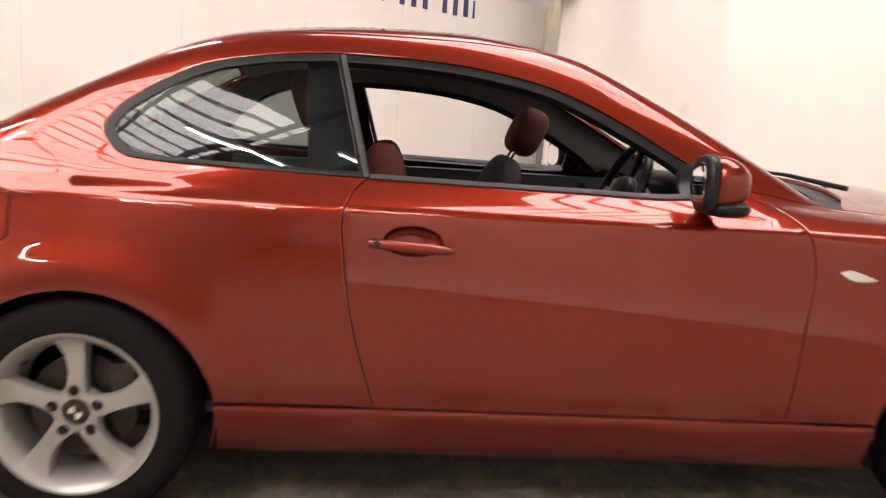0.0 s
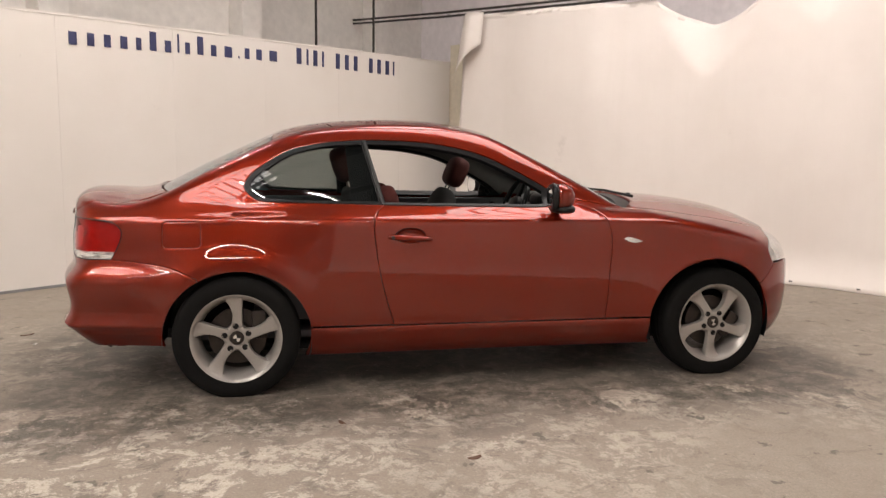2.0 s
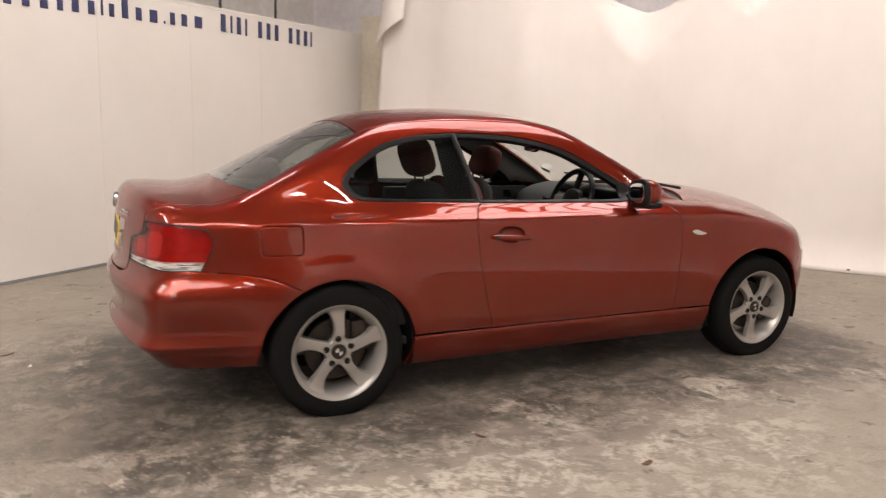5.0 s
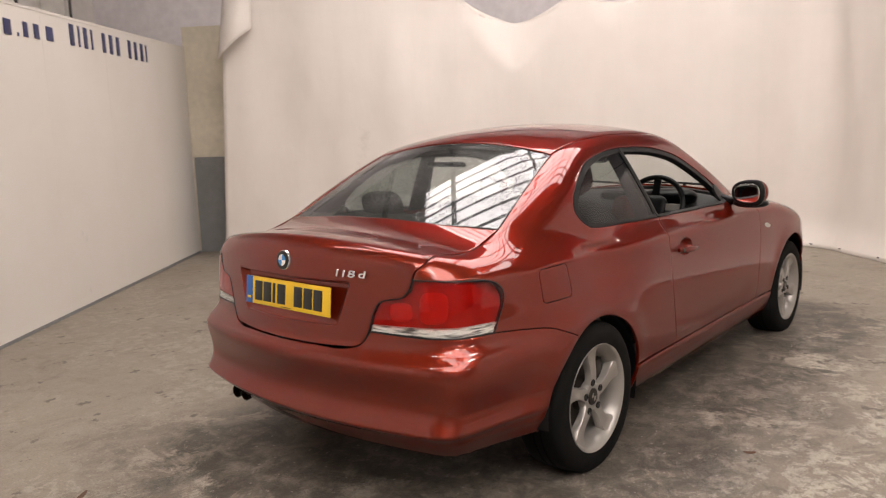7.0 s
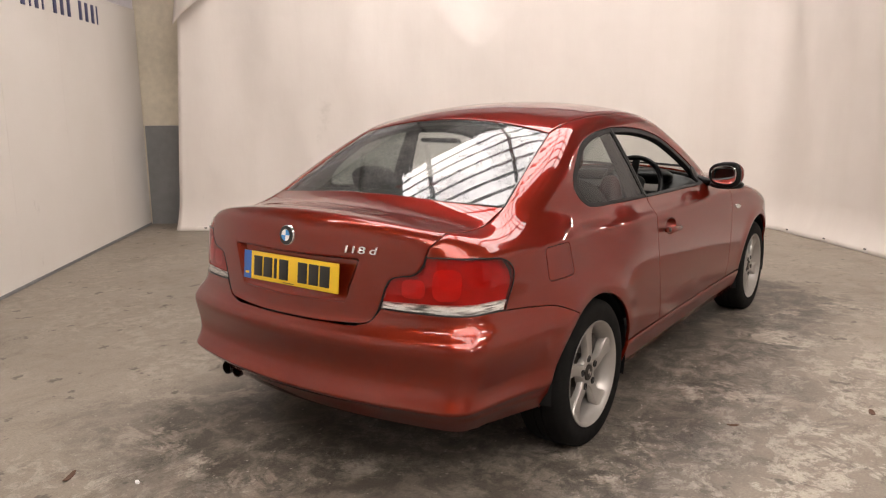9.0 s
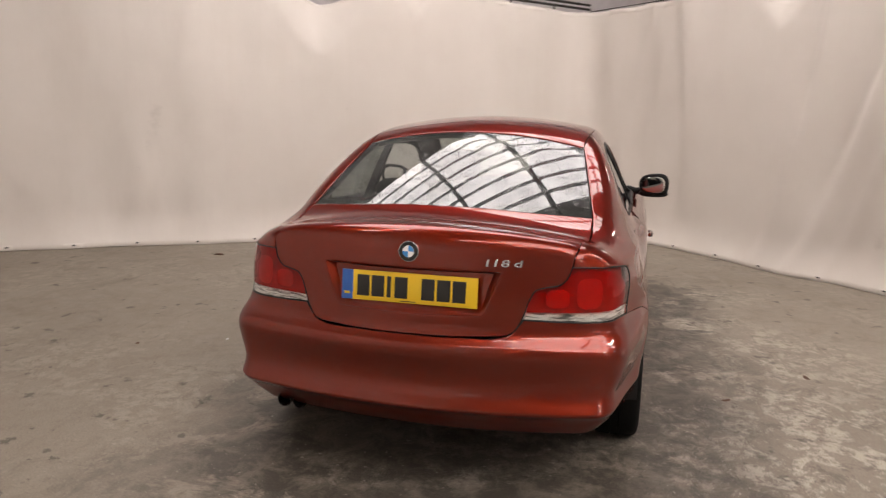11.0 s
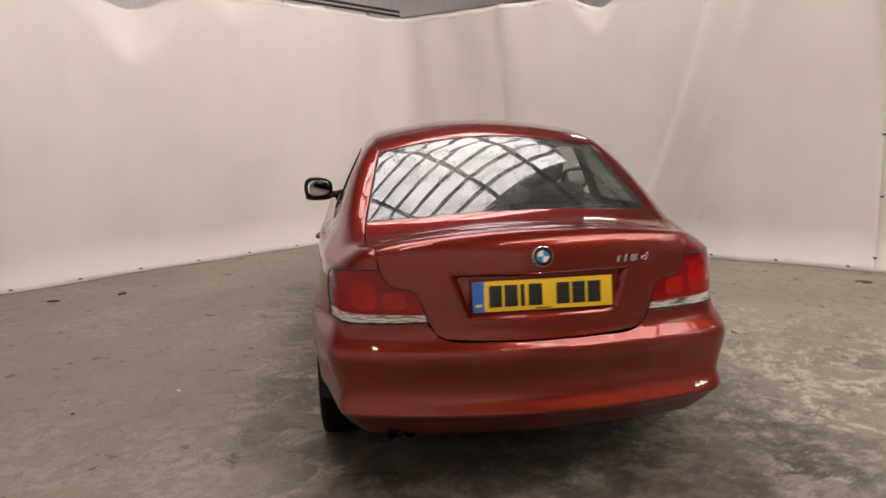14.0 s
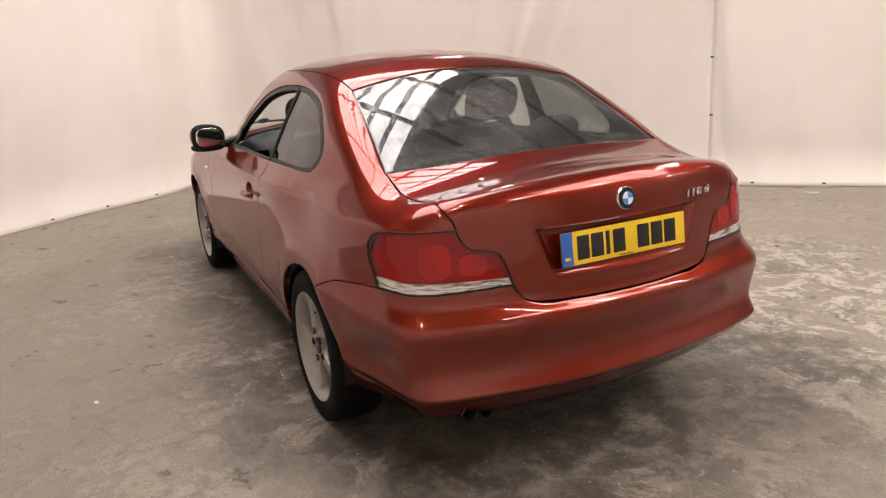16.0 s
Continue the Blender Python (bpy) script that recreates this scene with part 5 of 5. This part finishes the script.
# round badge and model lettering
def on_lid(y, z, d=0.0):
    """A frame on the boot lid's back: x across, y up, z out of it."""
    p = solve([(-1.2, abs(y), z)], (-1, 0, 0))
    n = slopes(p)[0] * (1, 1 if y >= 0 else -1, 1)
    p = Vector(p[0] * (1, 1 if y >= 0 else -1, 1)) + Vector(n) * d
    out = Vector(n).normalized()
    across = Vector((0, 0, 1)).cross(out).normalized()
    return Matrix((across, out.cross(across), out)).transposed().to_4x4(), p


turn, p = on_lid(0, 0.944)
place = Matrix.Translation(p) @ turn
bm = lathe([(0.040, -0.010), (0.040, 0.0), (0.0375, 0.006), (0.030, 0.009), (0.0005, 0.010)], 40, "z")
bmesh.ops.transform(bm, matrix=place, verts=bm.verts)
badge = part("round_badge", bm, CHROME, lid, "round chrome-rimmed badge")
bm = lathe([(0.0225, 0.0098), (0.0225, 0.0112), (0.0355, 0.0092), (0.0355, 0.006)], 40, "z", True)
bmesh.ops.transform(bm, matrix=place, verts=bm.verts)
part("badge_ring", bm, GLOSS, badge)
for k in range(4):
    bm = bmesh.new()
    arc = [(0, 0)] + [(0.0215 * math.cos(radians(90 * k + 90 * i / 8)), 0.0215 * math.sin(radians(90 * k + 90 * i / 8))) for i in range(9)]
    bm.faces.new([bm.verts.new((u, v, 0.0118)) for u, v in arc])
    bmesh.ops.transform(bm, matrix=place, verts=bm.verts)
    part("badge_quarter", bm, BADGEWHITE if k % 2 else BADGEBLUE, badge)
for ch, across in (("1", -0.286), ("1", -0.315), ("8", -0.349), ("d", -0.394)):
    text = bpy.data.curves.new("badge_character", "FONT")
    text.body, text.size, text.extrude, text.bevel_depth = ch, 0.047, 0.003, 0.0010
    text.align_x, text.shear = "CENTER", 0.12
    tmp = new("tmp", text)
    me = bpy.data.meshes.new_from_object(tmp.evaluated_get(bpy.context.evaluated_depsgraph_get()))
    bpy.data.objects.remove(tmp)
    turn, p = on_lid(across, 0.905, 0.006)
    me.transform(Matrix.Translation(p) @ turn @ Matrix.Diagonal((1.35, 0.76, 1, 1)))
    part("badge_character", me, CHROME, lid, "small chrome model character")

# bumpers
bump_half = [on("back", [(0.0, 0.641), (0.2, 0.643), (0.348, 0.650), (0.382, 0.661), (0.404, 0.688), (0.420, 0.706)], 0.015), on("back", LIGHT_LOW_BACK[::-1], 0.02), on("side", BUMPER_SIDE),
             arch(ARCH_R, 121, 188), on("side", [(-1.684, 0.262), (-1.80, 0.256), (-1.93, 0.250)]), on("back", [(0.715, 0.250), (0.60, 0.252), (0.3, 0.252), (0.0, 0.252)])]
bumper = part("rear_bumper", panel("back", mirrored(bump_half), step=0.022), PAINT, car)
part("diffuser", panel("back", mirrored([on("back", [(0, 0.253), (0.35, 0.253), (0.66, 0.252)]), on("back", [(0.66, 0.252), (0.60, 0.20)]), on("back", [(0.60, 0.20), (0, 0.195)])]), gap=0, lift=-0.02, depth=0.02), BLACK, bumper)
front_half = [on("front", [(0.0, 0.70), (0.30, 0.69), (0.46, 0.655), (0.55, 0.628)]), on("front", [(0.56, 0.628), (0.64, 0.64)]), on("side", [(1.705, 0.64), (1.66, 0.585), (1.59, 0.53)]), arch(ARCH_F, 36, -14), on("side", [(1.65, 0.228), (1.75, 0.20)]), on("front", [(0.60, 0.17), (0.3, 0.165), (0, 0.165)])]
part("front_bumper", panel("front", mirrored(front_half), step=0.035), PAINT, car)
part("front_grille", panel("front", mirrored([on("front", [(0, 0.80), (0.28, 0.79), (0.44, 0.75)]), on("front", [(0.44, 0.75), (0.45, 0.67), (0.30, 0.695), (0, 0.705)])]), gap=0.002, lift=-0.01), BLACK, car)
# exhaust tail pipes on the left
for ey in (0.495, 0.562):
    pipe = lathe([(0.030, -0.22), (0.030, -0.002), (0.028, 0.0), (0.026, -0.002), (0.026, -0.20)], 24, "x")
    for v in pipe.verts:
        v.co = Vector((-2.125 - v.co.x, ey + v.co.y, 0.270 + v.co.z - 0.12 * v.co.x))
    part("tail_pipe", pipe, GLOSS, car, "black exhaust tail pipe")

# underside, wheel housings
under = boxed((3.3, 1.24, 0.05), (0.05, 0, 0.20), 0.02)
part("underbody", under, BLACK, car)
part("spare_wheel_well", boxed((0.46, 1.20, 0.06), (-1.82, 0, 0.285), 0.02), BLACK, car)
part("underbody", boxed((1.84, 1.50, 0.05), (-0.02, 0, 0.205), 0.02), BLACK, car)
for a, lo, hi in ((ARCH_R, -19, 188), (ARCH_F, -16, 197)):
    for s in (1, -1):
        bm = bmesh.new()
        ys = (0.845, 0.80, 0.50)
        rows = []
        for j, y in enumerate(ys):
            k = (1.0, 1.03, 1.03)[j]
            rows.append([bm.verts.new((a["cx"] + a["rx"] * k * math.cos(radians(t)), s * y, a["cz"] + a["rz"] * k * math.sin(radians(t)))) for t in range(lo, hi + 1, 4)])
        for r0, r1 in zip(rows, rows[1:]):
            for i in range(len(r0) - 1):
                bm.faces.new((r0[i], r0[i + 1], r1[i + 1], r1[i]))
        bm.faces.new(rows[-1])
        part("wheel_housing", bm, BLACK, car)
for s in (1, -1):
    for x in (-0.930, 0.895):
        part("sill_end", boxed((0.05, 0.28, 0.15), (x, s * 0.665, 0.305), 0.008), BLACK, car)

# ---- wheels ----
def make_wheel(at, s):
    """A road wheel; s: the side to which its face looks."""
    tread = []
    prof = [(0.222, -0.098), (0.240, -0.104), (0.270, -0.106), (0.298, -0.100), (0.311, -0.088), (0.3165, -0.070), (0.318, -0.040)]
    tread = [(r, h) for r, h in prof] + [(0.3185, -0.0401), (0.3185, -0.022), (0.312, -0.021), (0.312, -0.015), (0.319, -0.014), (0.319, 0.014), (0.312, 0.015), (0.312, 0.021), (0.3185, 0.022)] + [(r, -h) for r, h in prof[::-1]]
    wheel = part("wheel", lathe([(r, h * s) for r, h in tread], 72, closed=True), TYRE, car, "alloy wheel with a black road tyre")
    rim = [(0.2265, -0.098), (0.222, -0.092), (0.210, -0.085), (0.190, -0.06), (0.186, 0.02), (0.194, 0.062), (0.204, 0.080), (0.213, 0.094), (0.220, 0.101), (0.2265, 0.103), (0.2275, 0.098), (0.216, 0.085), (0.206, 0.06), (0.2, 0), (0.21, -0.08)]
    parts = [part("rim", lathe([(r, h * s) for r, h in rim], 72, closed=True), ALLOY, wheel)]
    # one spoke, five times
    rows = ((0.040, 0.036, 0.074), (0.062, 0.031, 0.078), (0.085, 0.026, 0.080), (0.110, 0.0245, 0.079), (0.135, 0.026, 0.077), (0.160, 0.031, 0.076), (0.182, 0.038, 0.078), (0.200, 0.047, 0.083), (0.2115, 0.054, 0.090))
    across = ((-1.0, -0.040), (-0.97, -0.012), (-0.86, -0.002), (-0.5, 0.0005), (0, -0.003), (0.5, 0.0005), (0.86, -0.002), (0.97, -0.012), (1.0, -0.040))
    sm = None
    for k in range(5):
        if sm is None:
            bm = bmesh.new()
            grid = []
            for r, w, d in rows:
                skew = 0.012 * math.sin((r - 0.04) / 0.17 * math.pi)
                grid.append([bm.verts.new((w * c + skew, s * (d + o * (0.6 + 2.2 * (r - 0.04))), r)) for c, o in across])
            for a, b in zip(grid, grid[1:]):
                for i in range(len(across) - 1):
                    bm.faces.new((a[i], a[i + 1], b[i + 1], b[i]))
            for a, b in zip(grid, grid[1:]):
                bm.faces.new((a[-1], a[0], b[0], b[-1]))
            bmesh.ops.recalc_face_normals(bm, faces=bm.faces)
            sp = part("spoke", bm, ALLOY, wheel)
            sm = sp.data
        else:
            sp = new("spoke", sm)
            sp.parent = wheel
        sp.matrix_basis = pose(0, 0, 0, 0, 72 * k, 0)
    part("hub", lathe([(r, h * s) for r, h in ((0.068, 0.03), (0.066, 0.066), (0.060, 0.074), (0.052, 0.077), (0.038, 0.076), (0.036, 0.070), (0.001, 0.070))], 48), ALLOY, wheel)
    part("hub_cap", lathe([(r, h * s) for r, h in ((0.0345, 0.066), (0.0345, 0.077), (0.032, 0.080), (0.0005, 0.081))], 36), STEEL, wheel, "grey round hub cap")
    for k in range(4):
        bm = bmesh.new()
        bm.faces.new([bm.verts.new((0.019 * a, s * 0.0820, 0.019 * b)) for a, b in [(0, 0)] + [(math.cos(radians(90 * k + 15 * i)), math.sin(radians(90 * k + 15 * i))) for i in range(7)]])
        part("cap_quarter", bm, CHROME if k % 2 else GLOSS, wheel)
    # proud black dishes: the shade of the bolt holes put into colour
    for k in range(5):
        dark_bolt_hole = lathe([(0.0150, 0.062 * s), (0.0150, 0.0805 * s), (0.0138, 0.0810 * s), (0.0125, 0.0785 * s), (0.0005, 0.0785 * s)], 16)
        a = radians(72 * k)
        bmesh.ops.translate(dark_bolt_hole, vec=(0.062 * math.sin(a), 0, 0.062 * math.cos(a)), verts=dark_bolt_hole.verts)
        part("dark_bolt_hole", dark_bolt_hole, BLACK, wheel)
    part("brake_disc", lathe([(r, h * s) for r, h in ((0.145, 0.000), (0.145, 0.020), (0.075, 0.022), (0.07, 0.045), (0.001, 0.045))], 48), STEEL, wheel)
    part("caliper", boxed((0.075, 0.07, 0.15), (0.115, 0.008 * s, 0.05), 0.018), STEEL, wheel)
    v = lathe([(0.004, 0), (0.004, 0.03)], 8)
    bmesh.ops.translate(v, vec=(-0.13, 0.07 * s, 0.135), verts=v.verts)
    part("valve", v, RUBBER, wheel)
    wheel.matrix_basis = pose(*at)
    return wheel


for wx in (-1, 1):
    for s in (1, -1):
        w = make_wheel((1.33 * wx, s * (0.757 if wx < 0 else 0.745), 0.318), s)
        w.matrix_basis = pose(1.33 * wx, s * (0.757 if wx < 0 else 0.745), 0.302, 0, {(-1, -1): -4, (1, -1): 34, (-1, 1): 20, (1, 1): 50}[(wx, s)], 0)

# ---- cabin ----
cabin_floor = part("cabin_floor", boxed((2.5, 1.46, 0.04), (-0.35, 0, 0.29), 0.01), TRIMGREY, car)
part("cabin_wall", boxed((0.05, 1.5, 0.62), (0.83, 0, 0.60), 0.01), BLACK, car)


def make_seat(x, y, fold, low=0.0):
    """A front seat; fold: degrees by which its backrest leans from upright to the back."""
    seat = part("front_seat", blob((0.54, 0.52, 0.20), (x, y, 0.50), 3.4), CLOTH, car, "front seat in dark red and black cloth")
    part("seat_base", boxed((0.46, 0.44, 0.18), (x, y, 0.39), 0.03), BLACK, seat)
    hinge = Vector((x - 0.24, y, 0.50 - low))
    turn = Matrix.Translation(hinge) @ Euler((0, radians(-fold), 0)).to_matrix().to_4x4()
    back = blob((0.15, 0.50, 0.62), (0, 0, 0.33), 3.2, bend=lambda c: Vector((c.x + 0.35 * (c.y / 0.25) ** 2 * 0.10, c.y * (1 - 0.22 * max(0, (c.z - 0.38)) / 0.25), c.z)))
    bmesh.ops.transform(back, matrix=turn, verts=back.verts)
    part("backrest", back, CLOTH, seat)
    pad = blob((0.06, 0.30, 0.52), (0.062, 0, 0.34), 3.2)
    bmesh.ops.transform(pad, matrix=turn, verts=pad.verts)
    part("backrest_centre", pad, CLOTHRED, seat)
    for e in (-0.06, 0.06):
        post = tube([(0.0, e, 0.60), (0.008, e, 0.70)], 0.007, 8)
        bmesh.ops.transform(post, matrix=turn, verts=post.verts)
        part("headrest_post", post, CHROME, seat)
    head = blob((0.135, 0.28, 0.205), (0.02, 0, 0.765), 3.2)
    bmesh.ops.transform(head, matrix=turn, verts=head.verts)
    part("headrest", head, CLOTHRED, seat)
    return seat


driver_seat = make_seat(-0.29, -0.36, 19, 0.05)
for e in (-0.2, 0.2):
    part("bolster", blob((0.15, 0.11, 0.54), (-0.52, -0.36 + e, 0.80), 3.0, rot=(0, -5, 0)), CLOTHRED, driver_seat)
make_seat(-0.03, 0.36, -23, 0.07)
bench = part("rear_bench", blob((0.50, 1.16, 0.18), (-1.02, 0, 0.52), 3.6), CLOTH, car, "rear bench in dark cloth")
for y in (-0.30, 0.30):
    b = blob((0.14, 0.56, 0.60), (-1.29, y, 0.76), 3.4, rot=(0, -22, 0))
    part("bench_backrest", b, CLOTH, bench)
    part("bench_headrest", blob((0.09, 0.25, 0.13), (-1.39, y, 1.075), 3.0, rot=(0, -20, 0)), CLOTH, bench)
shelf = part("parcel_shelf", boxed((0.42, 1.24, 0.03), (-1.57, 0, 0.985), 0.01), TRIMGREY, car)
part("shelf_speaker", blob((0.14, 0.14, 0.012), (-1.60, 0.42, 1.002), 2.2), BLACK, shelf)
part("shelf_speaker", blob((0.14, 0.14, 0.012), (-1.60, -0.42, 1.002), 2.2), BLACK, shelf)
part("high_brake_lamp", boxed((0.03, 0.22, 0.018), (-1.245, 0, 1.262), 0.005, rot=(0, 20, 0)), BLACK, car)
dash = part("dashboard", blob((0.50, 1.38, 0.34), (0.62, 0, 0.83), 3.2, bend=lambda c: Vector((c.x, c.y, c.z - 0.05 * max(0, -c.x) / 0.25))), TRIMGREY, car, "dark grey moulded dashboard")
part("instrument_hood", blob((0.22, 0.34, 0.11), (0.48, -0.36, 0.975), 2.6), BLACK, dash)
part("centre_screen_hood", blob((0.16, 0.26, 0.08), (0.52, 0.0, 0.975), 3.0), BLACK, dash)
for y in (-0.08, 0.08, 0.60, -0.62):
    part("air_vent", boxed((0.02, 0.11, 0.05), (0.375, y, 0.885), 0.008), GLOSS, dash)
part("console", boxed((0.80, 0.22, 0.26), (-0.02, 0, 0.45), 0.04), TRIMGREY, car)
part("gear_lever", tube([(0.12, 0, 0.56), (0.09, 0, 0.68), (0.085, 0, 0.72)], [0.012, 0.012, 0.024], 12), BLACK, car)
wheel_turn = pose(0.245, -0.36, 0.935, 0, -68, 0)
steer = lathe([(0.185 + 0.016 * math.cos(radians(a)), 0.016 * math.sin(radians(a))) for a in range(0, 360, 36)], 48, "z", True)
bmesh.ops.transform(steer, matrix=wheel_turn, verts=steer.verts)
steering = part("steering_wheel", steer, BLACK, car, "black three-spoke steering wheel")
hubs = blob((0.15, 0.17, 0.06), (0, 0, -0.01), 2.6)
bmesh.ops.transform(hubs, matrix=wheel_turn, verts=hubs.verts)
part("steering_hub", hubs, BLACK, steering)
for ang in (90, -90, 0):
    sp = boxed((0.12, 0.045, 0.02), (0.125, 0, -0.008), 0.007)
    bmesh.ops.transform(sp, matrix=wheel_turn @ pose(0, 0, 0, 0, 0, ang), verts=sp.verts)
    part("steering_spoke", sp, ALLOY if ang else BLACK, steering)
part("steering_column", tube([(0.27, -0.36, 0.925), (0.50, -0.36, 0.86)], 0.045, 14), BLACK, steering)
inner_mirror = part("interior_mirror", blob((0.035, 0.235, 0.068), (0.19, 0.0, 1.235), 3.0, rot=(0, 10, -14)), BLACK, car, "black interior mirror")
part("mirror_stem", tube([(0.215, 0.0, 1.24), (0.265, 0, 1.275)], 0.010, 8), BLACK, inner_mirror)
part("interior_mirror_glass", blob((0.006, 0.215, 0.054), (0.171, 0.004, 1.232), 3.4, rot=(0, 10, -14)), MIRROR, inner_mirror)
part("tax_disc", lathe([(0.037, 0), (0.037, 0.002)], 24, "x"), BADGEWHITE, car).matrix_basis = pose(0.62, 0.50, 1.06, 0, -60, 0)
for ob in [o for o in car.children if o.name.startswith("door") and o.name.split(".")[0] == "door"]:
    s = 1 if sum(v.co.y for v in ob.data.vertices) > 0 else -1
    t = boxed((1.14, 0.05, 0.58), (0.03, s * 0.735, 0.645), 0.02)
    for v in t.verts:
        v.co.y -= s * 0.30 * max(0, v.co.z - 0.86)
    part("door_trim", t, TRIMGREY, ob, "dark inner door trim")
    part("door_pull", tube([(0.02, s * 0.725, 0.72), (0.10, s * 0.69, 0.76), (0.24, s * 0.70, 0.86)], 0.014, 10), ALLOY, ob)
    part("door_armrest", blob((0.42, 0.07, 0.07), (-0.12, s * 0.72, 0.70), 3.0), TRIMGREY, ob)
for s in (1, -1):
    part("rear_side_trim", boxed((0.60, 0.05, 0.58), (-0.95, s * 0.700, 0.655), 0.02), TRIMGREY, car)
    # pillar and roof-rail trims seen from inside
    part("cabin_pillar", panel("long", [on("side", [(-0.60, 0.976), (-0.74, 0.978)]), on("side", [(-0.74, 0.978), (-0.77, 1.307)]), on("side", [(-0.77, 1.307), (-0.66, 1.31)]), on("side", [(-0.66, 1.31), (-0.60, 0.976)])], flip=s < 0, gap=0, lift=-0.028, depth=0), BLACK, car)
    part("side_lining", panel("long", [on("side", DLO_REAR), on("side", DLO_TOP), a_top, on("top", SCREEN_SIDE), on("top", DITCH), on("top", REAR_SIDE), on("top", [(-1.675, 0.606), (-1.70, 0.66)])], flip=s < 0, gap=-0.004, lift=-0.03, depth=0), SIDELINING, car)
part("roof_lining", panel("top", mirrored([on("top", [(0.06, 0.0), (0.05, 0.25), (0.03, 0.51)]), on("top", [(0.03, 0.53), (-0.2, 0.55), (-0.6, 0.55), (-0.95, 0.535), (-1.16, 0.52)]), on("top", [(-1.16, 0.51), (-1.155, 0.25), (-1.15, 0.0)])]), lift=-0.03, depth=0), LINING, car)
